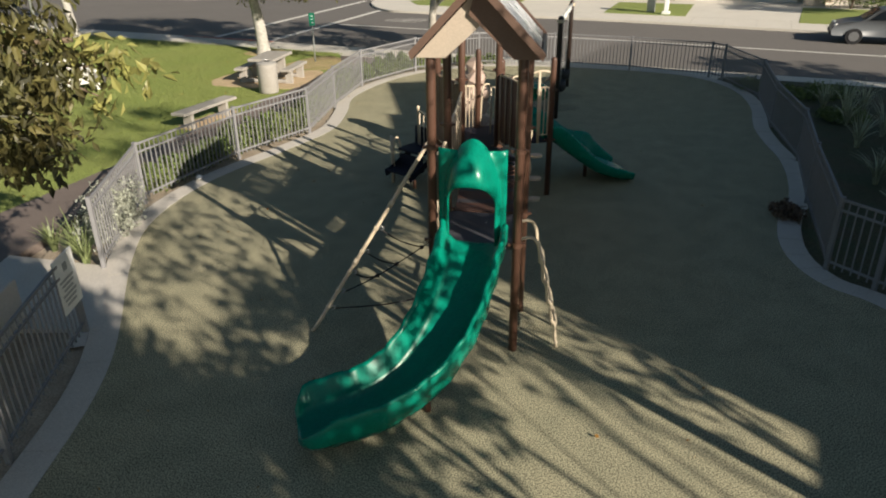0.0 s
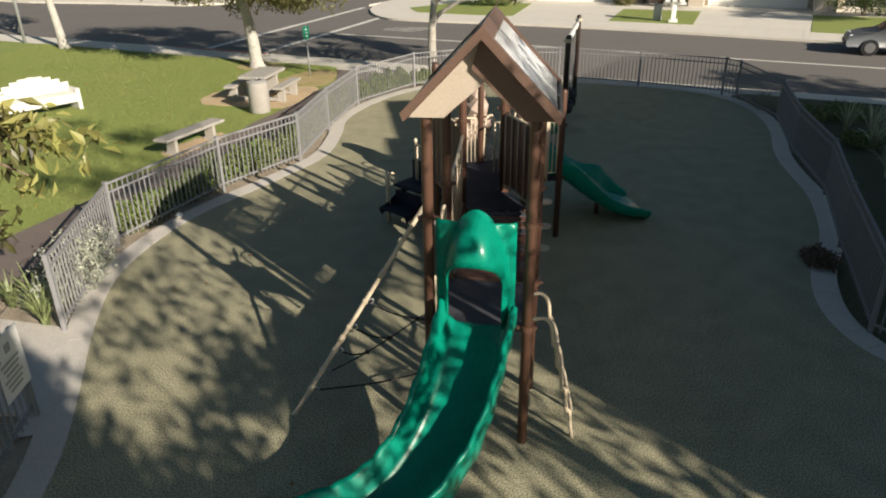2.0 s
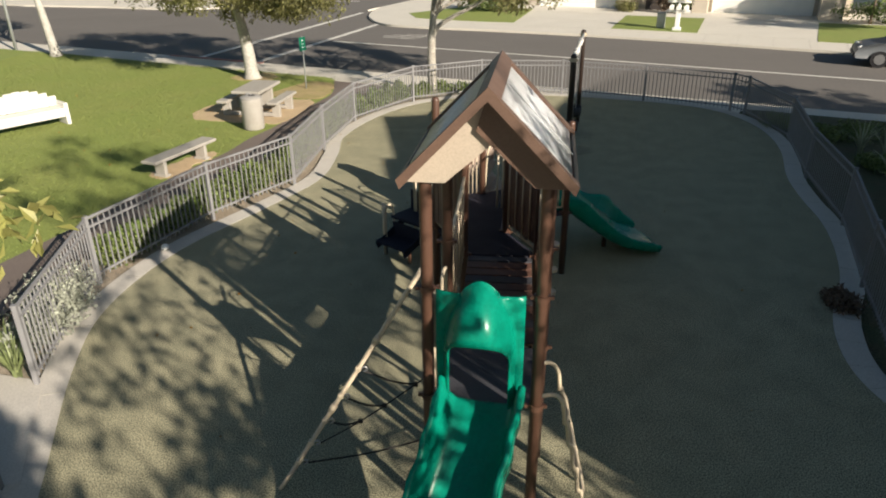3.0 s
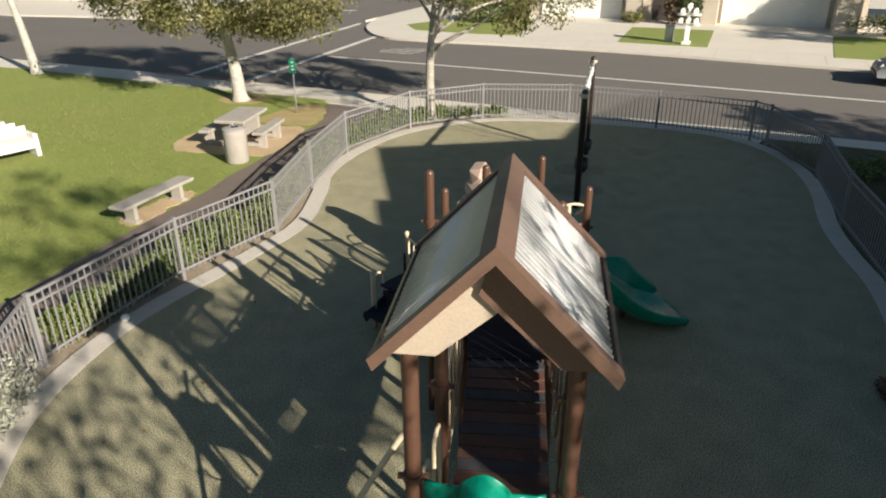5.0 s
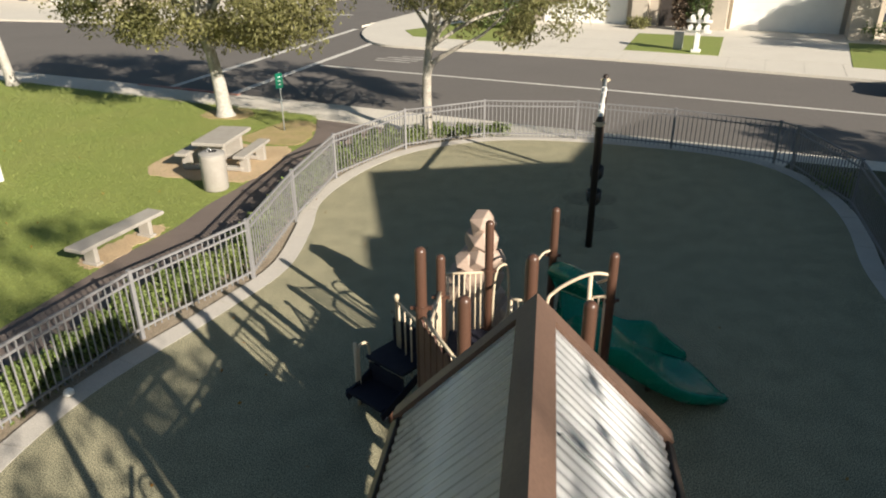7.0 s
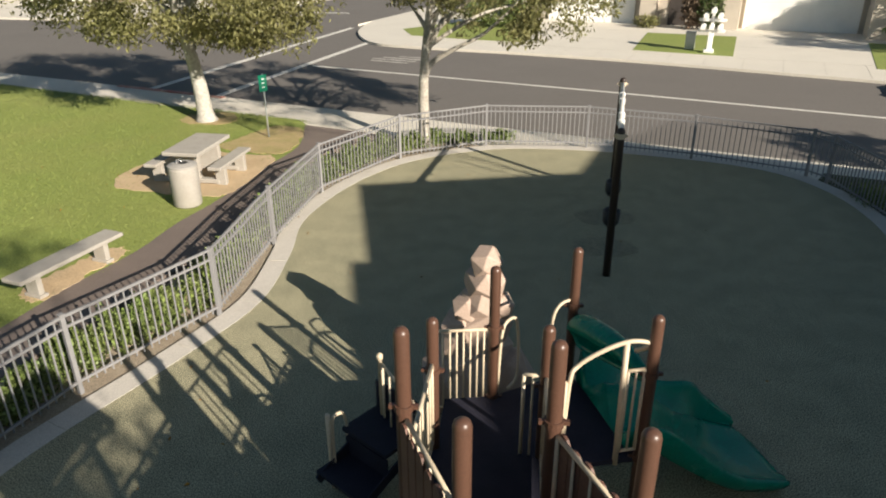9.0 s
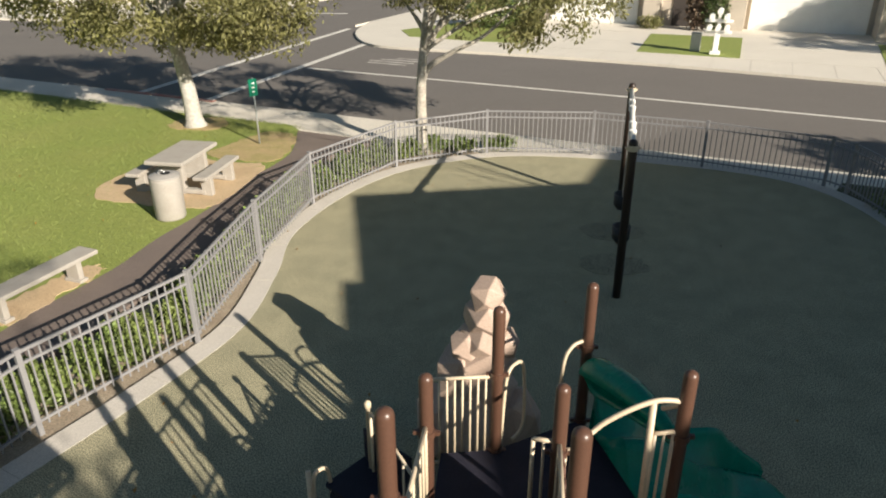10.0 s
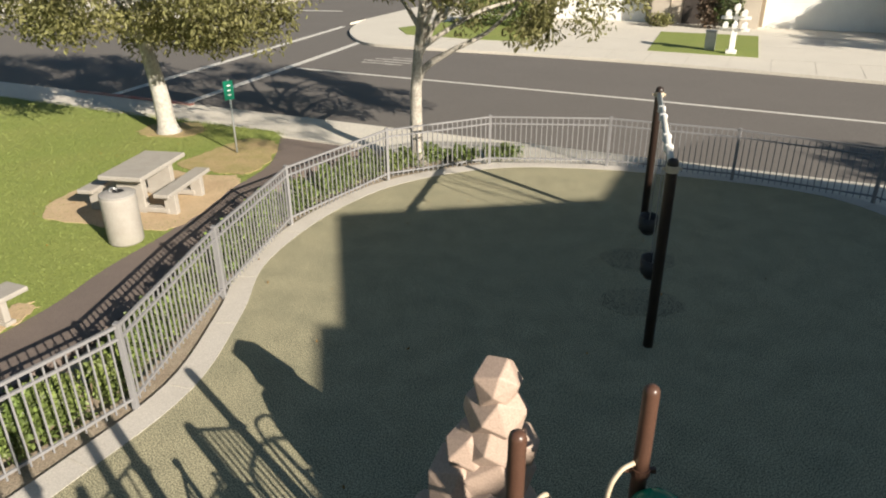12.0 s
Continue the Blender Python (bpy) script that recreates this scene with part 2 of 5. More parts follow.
def strip(line, left, right, top, bottom):
    """A band along a line, from `right` metres to its right to `left` metres to its left."""
    L = [Vector((p[0], p[1])) for p in line]
    A, B = [], []
    for i, p in enumerate(L):
        d = (L[min(i + 1, len(L) - 1)] - L[max(i - 1, 0)]).normalized()
        nrm = Vector((-d.y, d.x))
        A.append(p + nrm * left)
        B.append(p - nrm * right)
    bm = bmesh.new()
    rows = [[bm.verts.new((q.x, q.y, z)) for q, z in ((a, bottom), (a, top), (b, top), (b, bottom))] for a, b in zip(A, B)]
    for r, s in zip(rows, rows[1:]):
        for k in range(3):
            bm.faces.new((r[k], r[k + 1], s[k + 1], s[k]))
    bmesh.ops.recalc_face_normals(bm, faces=bm.faces[:])
    return bm


def upright(x, y, z0, z1):
    return [(x, y, z0), (x, y, z1)]


# ---- ground ----
ground_bm = slab([(-600, -400), (600, -400), (600, 800), (-600, 800)], -0.16, -0.3)
single("ground", ground_bm, M_SOIL, (0, 0, -0.3), "bare earth reaching to the horizon", "ground", kind="structure")

EDGE = [(-3.1, 4.5), (-3.2, 6.8), (-3.5, 8.7), (-4.5, 11.3), (-4.88, 13.0), (-4.6, 15.0), (-3.6, 17.2), (-2.95, 18.9), (-2.93, 20.7),
        (-3.05, 22.4), (-2.4, 24.6), (-1.2, 26.3), (0.8, 27.35), (3.0, 27.36), (5.0, 26.88), (6.7, 26.25), (7.65, 25.45), (8.15, 24.3), (8.26, 22.9), (8.03, 21.35),
        (7.48, 19.5), (7.25, 18.1), (7.14, 16.9), (6.87, 15.7), (6.45, 14.5), (5.94, 13.55), (5.62, 12.75), (5.47, 12.0), (5.5, 11.4), (5.68, 10.92), (6.1, 10.4), (6.7, 8.9),
        (6.3, 5.0), (5.7, 1.5), (5.2, -2.0), (2.5, -5.0), (-2.0, -3.5), (-3.3, 0.5)]
edge = [p.to_2d() for p in curve([(x, y, 0) for x, y in EDGE], 6, closed=True)]
single("playground_surface", slab(edge, 0.0, -0.16), M_RUBBER, (0, 10, -0.16), "olive-grey speckled poured rubber safety surface", "ground", kind="structure")
ring = edge + edge[:1]
kerb_bm = strip(ring, 0.36, 0.0, 0.005, -0.16)
single("kerb", kerb_bm, M_CONCRETE, (0, 10, -0.16), "weathered pale concrete kerb band round the rubber surface", "kerb", kind="structure")

margin = list(edge[13:19])
single("kerb_margin", strip(margin, 0.58, -0.364, 0.003, -0.16), M_CONCRETE, (-3.9, 10, -0.16), "wider concrete margin behind the kerb by the entrance", "kerb", kind="structure")

# planting bed all round the playground
bed = [(-5.6, -7), (-5.6, 9), (-6.1, 12), (-6.0, 16.0), (-4.6, 19.4), (-4.2, 22), (-4.0, 24.6), (-3.2, 27.2), (-1.2, 28.9), (3.0, 28.6), (8.0, 27.0), (14, 24.5), (30, 18.5), (30, -7)]
single("planting_bed", slab(bed, -0.04, -0.16), M_SOIL, (0, 10, -0.16), "planting bed of dark bark mulch", "ground", kind="structure")
path_out = curve([(-12.0, -25, 0), (-10.6, -8, 0), (-9.8, 2, 0), (-9.0, 7, 0), (-8.3, 11, 0), (-7.8, 13.2, 0), (-7.3, 15, 0), (-6.6, 17.9, 0), (-6.3, 19.2, 0), (-5.8, 20.7, 0), (-5.6, 22, 0), (-5.2, 23.5, 0), (-4.9, 25.5, 0), (-4.5, 27.4, 0), (-4.86, 29.6, 0)], 4)
path_in = curve([(-10.4, -25, 0), (-9.0, -8, 0), (-8.2, 2, 0), (-7.2, 7, 0), (-6.4, 11.5, 0), (-6.3, 14.5, 0), (-5.75, 16.8, 0), (-5.0, 19.3, 0), (-4.6, 20.6, 0), (-4.4, 23, 0), (-3.9, 26, 0), (-3.2, 28.0, 0), (-2.6, 28.7, 0)], 5)
single("footpath", slab([p.to_2d() for p in path_out] + [p.to_2d() for p in reversed(path_in)], -0.012, -0.16), M_PATH, (-5, 20, -0.16), "dark asphalt footpath beside the fence", "path", kind="structure")
lawn = [(p.x + 0.25, p.y) for p in path_out[:-1]] + [(-5.2, 30.2), (-10.5, 32.0), (-16.0, 34.2), (-40, 43), (-60, 40), (-60, -25)]
single("lawn", slab(lawn, -0.02, -0.16), M_LAWN, (-10, 20, -0.16), "sunlit mown green lawn with worn yellowish patches", "lawn", kind="structure")
WORN = []


def bare_patch(pts, label, mat=M_DIRT):
    """Worn dirt with a ragged outline."""
    rg = random.Random(len(pts))
    line = [(p.x + rg.uniform(-0.06, 0.06), p.y + rg.uniform(-0.06, 0.06)) for p in curve([(x, y, 0) for x, y in pts], 9, closed=True)]
    WORN.append(pts)
    single("bare_patch", slab(line, -0.008, -0.1), mat, (*pts[0], -0.1), label, "ground", kind="structure")


bare_patch([(-7.9, 24.1), (-8.0, 25.7), (-7.3, 26.9), (-5.8, 26.6), (-4.85, 26.3), (-5.05, 23.9), (-5.9, 23.6)], "bare tan dirt under the picnic table")
bare_patch([(-6.6, 27.3), (-5.6, 26.8), (-4.75, 26.8), (-4.6, 28.0), (-4.9, 29.2), (-5.7, 29.4), (-6.2, 28.5)], "worn dry thatch round the park sign", M_THATCH)
bare_patch([(-8.7, 29.7), (-8.7, 30.7), (-7.6, 30.9), (-7.1, 30.2), (-7.4, 29.5)], "thin dry grass round the street tree", M_THATCH)
bare_patch([(-6.95, 19.0), (-6.75, 19.9), (-6.3, 20.75), (-5.95, 20.6), (-6.2, 19.7), (-6.45, 18.8)], "bare tan dirt under the bench")

# street
ROAD_A = -20.4
rdir = Vector((math.cos(radians(ROAD_A)), math.sin(radians(ROAD_A)), 0))
rnrm = Vector((-rdir.y, rdir.x, 0))
R0 = Vector((0.46, 29.8, 0))


def on_road(u, v, z=0.0):
    """A place u metres along the street and v metres across it from the near kerb."""
    return R0 + rdir * u + rnrm * v + Vector((0, 0, z))


def road_poly(pts):
    return [tuple(on_road(u, v).to_2d()) for u, v in pts]


single("road", slab(road_poly([(-90, 0), (90, 0), (90, 15), (-4, 15), (-6, 70), (-40, 70), (-40, 15), (-90, 15)]), -0.12, -0.2), M_ASPHALT, (0, 36, -0.2), "worn grey-brown asphalt street", "road", kind="structure")
single("pavement", slab(road_poly([(-90, -1.9), (90, -1.9), (90, 0), (-90, 0)]), -0.03, -0.16), M_PALE, (0, 29, -0.16), "pale concrete pavement along the street", "pavement", kind="structure")
single("gutter", slab(road_poly([(-90, 0), (90, 0), (90, 0.16), (-90, 0.16)]), -0.108, -0.16), M_PALE, (0, 30, -0.16), "pale concrete street gutter", "gutter", kind="structure")
far_edge = [on_road(u, v).to_2d() for u, v in ((60, 9.0), (20, 11.0), (10.5, 11.8), (3, 12.5), (-3, 12.55), (-9.0, 12.25), (-11.2, 12.9), (-13.3, 15.4), (-14.4, 17.9), (-15.0, 20.2), (-15.1, 22.6), (-15.5, 70))]
far_ctrl = [p.to_2d() for p in curve([(p.x, p.y, 0) for p in far_edge], 5)]
single("gutter_far", strip([tuple(p) for p in far_ctrl[:31]], 0.0, 0.42, -0.108, -0.16), M_PALE, (3, 43, -0.16), "pale concrete gutter along the far kerb", "gutter", kind="structure")
far_back = [tuple(on_road(u, v).to_2d()) for u, v in ((-4, 70), (60, 70))]
single("pavement_far", slab([tuple(p) for p in far_ctrl] + far_back, 0.0, -0.18), M_PALE, (3, 48, -0.18), "pale concrete pavement and driveways with a rounded corner", "pavement", kind="structure")
single("pavement_left", slab(road_poly([(-90, 12.5), (-40, 12.3), (-34, 13.6), (-27.5, 14.3), (-25.5, 16), (-25, 70), (-90, 70)]), 0.0, -0.18), M_PALE, (-40, 60, -0.18), "pale concrete pavement at the far corner", "pavement", kind="structure")


def line_mark(name, a, b, w, label, mat=M_LINE):
    d = (Vector(b) - Vector(a)).normalized()
    n = Vector((-d.y, d.x, 0)) * w / 2
    q = [Vector(a) + n, Vector(a) - n, Vector(b) - n, Vector(b) + n]
    single(name, slab([(p.x, p.y) for p in q], -0.112, -0.125), mat, (*((Vector(a) + Vector(b)) / 2).to_2d(), -0.125), label, "road marking", kind="structure")


line_mark("lane_line", on_road(-10.4, 6.6), on_road(3, 6.36), 0.16, "worn white lane line on the asphalt")
line_mark("lane_line", on_road(3, 6.36), on_road(60, 4.0), 0.16, "worn white lane line along the street")
line_mark("crosswalk_line", (-12.5, 32.6, 0), (-7.5, 51.6, 0), 0.3, "worn white crosswalk line on the asphalt")
line_mark("crosswalk_line", (-9.55, 31.8, 0), (-5.5, 46.6, 0), 0.3, "worn white crosswalk line on the asphalt")
for k, (u0, u1) in enumerate(((-8.75, -6.9), (-8.9, -6.75), (-8.6, -6.7), (-8.0, -6.9))):
    line_mark("road_letter_bar", on_road(u0, 8.75 + 0.45 * k), on_road(u1, 8.7 + 0.47 * k), 0.17, "faint worn painted bar on the asphalt", M_FAINT)
line_mark("side_street_line", on_road(-27.0, 22.0), on_road(-19.0, 24.0), 0.3, "worn white stop line on the asphalt")
red_bm = slab(road_poly([(-14.5, -0.18), (-9.6, -0.18), (-9.6, 0.004), (-14.5, 0.004)]), 0.006, -0.1)
single("red_kerb", red_bm, material("red_kerb_paint", (0.42, 0.13, 0.10), 0.8, 0.3, 3, 30, 0.1, tint=(0.5, 0.45, 0.38)), (*on_road(-12, 0).to_2d(), -0.1), "worn red paint on the street kerb", "kerb", kind="structure")
# bed outside the right-hand fence, coloured much darker than the planting bed
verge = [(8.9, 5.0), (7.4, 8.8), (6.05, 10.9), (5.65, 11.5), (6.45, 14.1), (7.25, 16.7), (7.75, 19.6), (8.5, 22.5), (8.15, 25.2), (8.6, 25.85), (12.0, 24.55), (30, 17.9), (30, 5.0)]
single("verge_bed", slab(verge, -0.025, -0.16), M_DARKBED, (12, 16, -0.16), "bed of dark leaf litter outside the fence", "ground", kind="structure")


# joints in the far pavement and driveways
bm = bmesh.new()
for k in range(22):
    u = -9 + 1.55 * k
    a, b = on_road(u, 12.65 if u < 4 else 13.2 - 0.075 * (u + 5)), on_road(u, 14.9)
    add_box(bm, ((b - a).length, 0.014, 0.004), Matrix.Translation((a + b) / 2 + Vector((0, 0, 0.003))) @ Matrix.Rotation(math.atan2((b - a).y, (b - a).x), 4, "Z"))
for u0, u1, v in ((-10, 24, 14.9), (-5.0, 0.2, 18.2), (-5.0, 0.2, 21.6), (6.2, 11.2, 18.2), (6.2, 11.2, 21.6)):
    a, b = on_road(u0, v), on_road(u1, v)
    add_box(bm, ((b - a).length, 0.014, 0.004), Matrix.Translation((a + b) / 2 + Vector((0, 0, 0.003))) @ Matrix.Rotation(radians(ROAD_A), 4, "Z"))
single("pavement_joint", bm, material("joint_dirt", (0.5, 0.465, 0.40), 0.95, 0.2, 3, 40, 0.1), (*on_road(5, 14).to_2d(), 0.0), "dark joints in the pale concrete", "joint", kind="structure")

# joints across the playground kerb
bm = bmesh.new()
for k in range(2, len(edge), 5):
    p, q = Vector(edge[k]), Vector(edge[(k + 1) % len(edge)])
    d = (q - p).normalized()
    c = p + Vector((-d.y, d.x)) * 0.18
    add_box(bm, (0.012, 0.34, 0.004), Matrix.Translation((c.x, c.y, 0.007)) @ Matrix.Rotation(math.atan2(d.y, d.x), 4, "Z"))
single("kerb_joint", bm, bpy.data.materials["joint_dirt"], (0, 10, 0.005), "thin dark joints across the concrete kerb", "joint", kind="structure")

# ---- fence ----
PICKET_H = 1.0
picket_me = mesh_of("picket", box((0.018, 0.018, PICKET_H), Matrix.Translation((0, 0, PICKET_H / 2 + 0.06))), M_GREYSTEEL)
post_me_bm = box((0.06, 0.06, 1.16), Matrix.Translation((0, 0, 0.58)), 0.004)
add_box(post_me_bm, (0.068, 0.068, 0.02), Matrix.Translation((0, 0, 1.165)))
fence_post_me = mesh_of("post", post_me_bm, M_GREYSTEEL)


def fence_panel(a, b, last=False, label="grey painted steel picket fence panel on the concrete kerb"):
    """A panel from a to b: post, three rails and pickets."""
    a, b = Vector((*a, 0)), Vector((*b, 0))
    d = b - a
    L = d.length
    ang = math.degrees(math.atan2(d.y, d.x))
    f = thing("fence_panel", a.x, a.y, -0.04, label, "fence", "fence round the playground", rz=ang)
    m = pose(a.x, a.y, 0, 0, 0, ang)
    for name, z, h in (("top_rail", 1.09, 0.035), ("middle_rail", 0.94, 0.03), ("bottom_rail", 0.14, 0.03)):
        part(name, box((L - 0.06, 0.032, h), m @ pose(L / 2, 0, z)), M_GREYSTEEL, f)
    piece("post", fence_post_me, f, Matrix.Identity(4))
    if last:
        piece("post", fence_post_me, f, Matrix.Translation((L, 0, 0)))
    n = max(2, round((L - 0.06) / 0.115))
    for k in range(1, n):
        piece("picket", picket_me, f, Matrix.Translation((L * k / n, 0, 0.04)))
    return f


FENCE_L = [(-4.8, 11.05), (-5.42, 13.78), (-4.55, 16.5), (-3.45, 18.5), (-3.36, 21.15), (-3.07, 23.9), (-1.62, 26.45), (0.55, 27.65), (3.2, 27.62), (5.72, 26.78),
           (8.05, 25.55), (8.32, 25.08), (8.58, 22.4), (7.86, 19.45), (7.45, 16.7), (6.64, 14.2), (5.85, 11.5), (6.25, 10.9), (7.45, 8.9), (7.1, 6.2), (6.5, 3.4), (6.1, 0.6)]
for i, (a, b) in enumerate(zip(FENCE_L, FENCE_L[1:])):
    fence_panel(a, b, last=i == len(FENCE_L) - 2)
FENCE_N = [(-4.13, 9.3), (-3.66, 7.0), (-3.6, 4.6), (-3.65, 2.2), (-3.8, -0.2)]
for i, (a, b) in enumerate(zip(FENCE_N, FENCE_N[1:])):
    fence_panel(a, b, last=i == len(FENCE_N) - 2)

# entrance slab through the gap in the fence
single("entrance_slab", slab([(-3.95, 9.35), (-4.75, 11.1), (-6.5, 11.4), (-6.3, 9.2)], 0.012, -0.1), M_CONCRETE, (-5, 10.2, -0.1), "concrete entrance slab through the fence gap", "pavement", kind="structure")

# notice board on the fence
nb = thing("notice_board", -4.22, 9.2, 0.35, "white notice board with grey print fixed to the fence", "sign", rz=97)
nbm = pose(-4.07, 9.1, 0.82, 0, 0, 97)
part("panel", box((0.5, 0.02, 0.7), nbm, 0.004), M_WHITE, nb)
for k in range(6):
    part("printed_line", box((0.34 - 0.05 * (k % 3), 0.004, 0.03), nbm @ pose(-0.02, -0.0125, 0.05 - 0.06 * k)), M_POSTGREY, nb)
part("printed_mark", box((0.1, 0.004, 0.1), nbm @ pose(0, -0.0125, 0.2)), M_POSTGREY, nb)


# ---- play tower ----
TC, TR, ROOF_R = Vector((0.81, 9.68, 0)), -7.0, -4.6
TM = pose(TC.x, TC.y, 0, 0, 0, TR)
HALF = 0.475
DECK = 1.36
POST_R = 0.052


def tower_at(x, y, z=0.0):
    return TM @ Vector((x, y, z))


def capped_post(x, y, z1, r=POST_R, z0=0.0):
    return tube([(x, y, z0), (x, y, z1 - r * 0.9), (x, y, z1 - r * 0.45), (x, y, z1 - r * 0.12), (x, y, z1)], [r, r, r * 0.88, r * 0.55, r * 0.05], 14)


def collar(bm, x, y, z, r=POST_R, h=0.05):
    add_tube(bm, [(x, y, z - h / 2), (x, y, z + h / 2)], r + 0.012, 14)
    add_box(bm, (0.05, 0.03, 0.03), Matrix.Translation((x + r + 0.02, y, z)))
    add_box(bm, (0.05, 0.03, 0.03), Matrix.Translation((x - r - 0.02, y, z)))
    return bm


def post_part(parent, x, y, z1, collars=()):
    p = part("post", capped_post(x, y, z1), M_BROWN, parent, smooth=True)
    for z in collars:
        part("clamp", collar(bmesh.new(), x, y, z), M_BROWN, p)
    return p


def deck_plate(poly, z, t=0.05):
    bm = slab(poly, z, z - t)
    return bm


tower = thing("play_tower", TC.x, TC.y, 0, "brown steel play tower with a gabled metal roof", "play tower", rz=TR)
for sx in (-1, 1):
    for sy in (-1, 1):
        p = tower_at(sx * HALF, sy * HALF)
        post_part(tower, p.x, p.y, 3.62, (1.38, 2.46))
part("deck", deck_plate([tower_at(x, y)[:2] for x, y in ((-.46, -.46), (.46, -.46), (.46, .46), (-.46, .46))], DECK), M_SLATE, tower)

# roof: two sheets between brown trims
roof = part("roof", box((0.02, 0.02, 0.02), TM @ pose(0, 0, 4.0)), M_ROOFBROWN, tower, "gabled roof of corrugated pale metal with brown trim")
RW, RY0, RY1, EAVE, APEX = 0.635, -0.74, 0.78, 3.47, 4.13
slope = math.atan2(APEX - EAVE, RW)
SL = math.hypot(RW, APEX - EAVE)


def roof_frame(side, y, s, lift=0.0):
    """A place on a roof slope: s metres down from the ridge, lifted off the sheet."""
    x = side * s * math.cos(slope) + side * lift * math.sin(slope)
    z = APEX - s * math.sin(slope) + lift * math.cos(slope)
    return pose(TC.x, TC.y, 0, 0, 0, ROOF_R) @ Vector((x, y, z))


for side in (-1, 1):
    bm = bmesh.new()
    n = 144
    rows = []
    for k in range(n + 1):
        y = RY0 + 0.09 + (RY1 - RY0 - 0.18) * k / n
        w = 0.004 * math.sin(2 * math.pi * k / n * 22)
        rows.append([bm.verts.new(roof_frame(side, y, s, 0.02 + w)) for s in (0.04, SL * 0.55, SL - 0.045)])
    for a, b in zip(rows, rows[1:]):
        for k in range(2):
            bm.faces.new((a[k], a[k + 1], b[k + 1], b[k]))
    bmesh.ops.solidify(bm, geom=bm.faces[:], thickness=0.004)
    bmesh.ops.recalc_face_normals(bm, faces=bm.faces[:])
    part("roof_sheet", bm, M_ROOF, roof, "corrugated pale metal sheet", smooth=True)
    rot = Matrix.Rotation(side * slope, 4, "Y")

    def bar(y0, y1, s0, s1, lift, t):
        c = roof_frame(side, (y0 + y1) / 2, (s0 + s1) / 2, lift)
        m = Matrix.Translation(c) @ Matrix.Rotation(radians(ROOF_R), 4, "Z") @ rot
        return box((s1 - s0, y1 - y0, t), m, 0.006)

    part("eave_trim", bar(RY0 + 0.085, RY1 - 0.085, SL - 0.02, SL + 0.03, -0.005, 0.065), M_SWING, roof, "dark brown eave trim")
    if side > 0:
        part("sheet_joint", bar(-0.02, -0.005, 0.12, SL - 0.03, 0.031, 0.006), M_POSTGREY, roof)

def gable_board(side, y0, y1, x0, depth):
    """A board under one slope of a gable, from x0 by the ridge down to the eave, where it is cut level."""
    top = lambda x: APEX - 0.055 - x * math.tan(slope)
    low = depth / math.sin(slope)
    outline = [(x0, top(x0)), (RW, top(RW)), (RW - low, top(RW)), (x0 - depth * math.sin(slope) * 0.5, top(x0) - depth / math.cos(slope) * 0.9)]
    bm = bmesh.new()
    M = pose(TC.x, TC.y, 0, 0, 0, ROOF_R)
    rows = [[bm.verts.new(M @ Vector((side * x, y, z))) for x, z in outline] for y in (y0, y1)]
    for k in range(4):
        j = (k + 1) % 4
        bm.faces.new((rows[0][k], rows[0][j], rows[1][j], rows[1][k]))
    bm.faces.new(rows[0])
    bm.faces.new(rows[1][::-1])
    bmesh.ops.recalc_face_normals(bm, faces=bm.faces[:])
    return bm


part("gable_panel", gable_board(-1, RY0 + 0.20, RY0 + 0.225, 0.05, 0.22), M_SOFFIT, roof, "pale tan gable board")
part("gable_panel", gable_board(1, RY0 + 0.16, RY0 + 0.185, -0.02, 0.20), M_ROOFBROWN, roof)
for side in (-1, 1):
    part("gable_panel", gable_board(side, RY1 - 0.13 - 0.03 * (side > 0), RY1 - 0.105 - 0.03 * (side > 0), 0.02, 0.22), M_ROOFBROWN, roof)


def chevron(y0, y1, lift, t, over):
    """A folded gable trim from eave to eave, mitred at the ridge."""
    bm = bmesh.new()
    c, k = math.cos(slope), math.tan(slope)
    top, low = APEX + lift / c, APEX + lift / c - t / c
    x1 = RW + over * c
    prof_c = [(-x1, top - x1 * k), (0, top), (x1, top - x1 * k), (x1 - 0.4 * t, low - (x1 - 0.4 * t) * k), (0, low), (-x1 + 0.4 * t, low - (x1 - 0.4 * t) * k)]
    M = pose(TC.x, TC.y, 0, 0, 0, ROOF_R)
    rows = [[bm.verts.new(M @ Vector((x, y, z))) for x, z in prof_c] for y in (y0, y1)]
    for j in range(6):
        n = (j + 1) % 6
        bm.faces.new((rows[0][j], rows[0][n], rows[1][n], rows[1][j]))
    for r in rows:
        bm.faces.new((r[0], r[1], r[4], r[5]))
        bm.faces.new((r[1], r[2], r[3], r[4]))
    bmesh.ops.recalc_face_normals(bm, faces=bm.faces[:])
    return bm


part("gable_trim", chevron(RY0, RY0 + 0.085, 0.042, 0.068, 0.05), M_ROOFBROWN, roof)
part("gable_trim", chevron(RY1 - 0.085, RY1, 0.042, 0.068, 0.05), M_ROOFBROWN, roof)


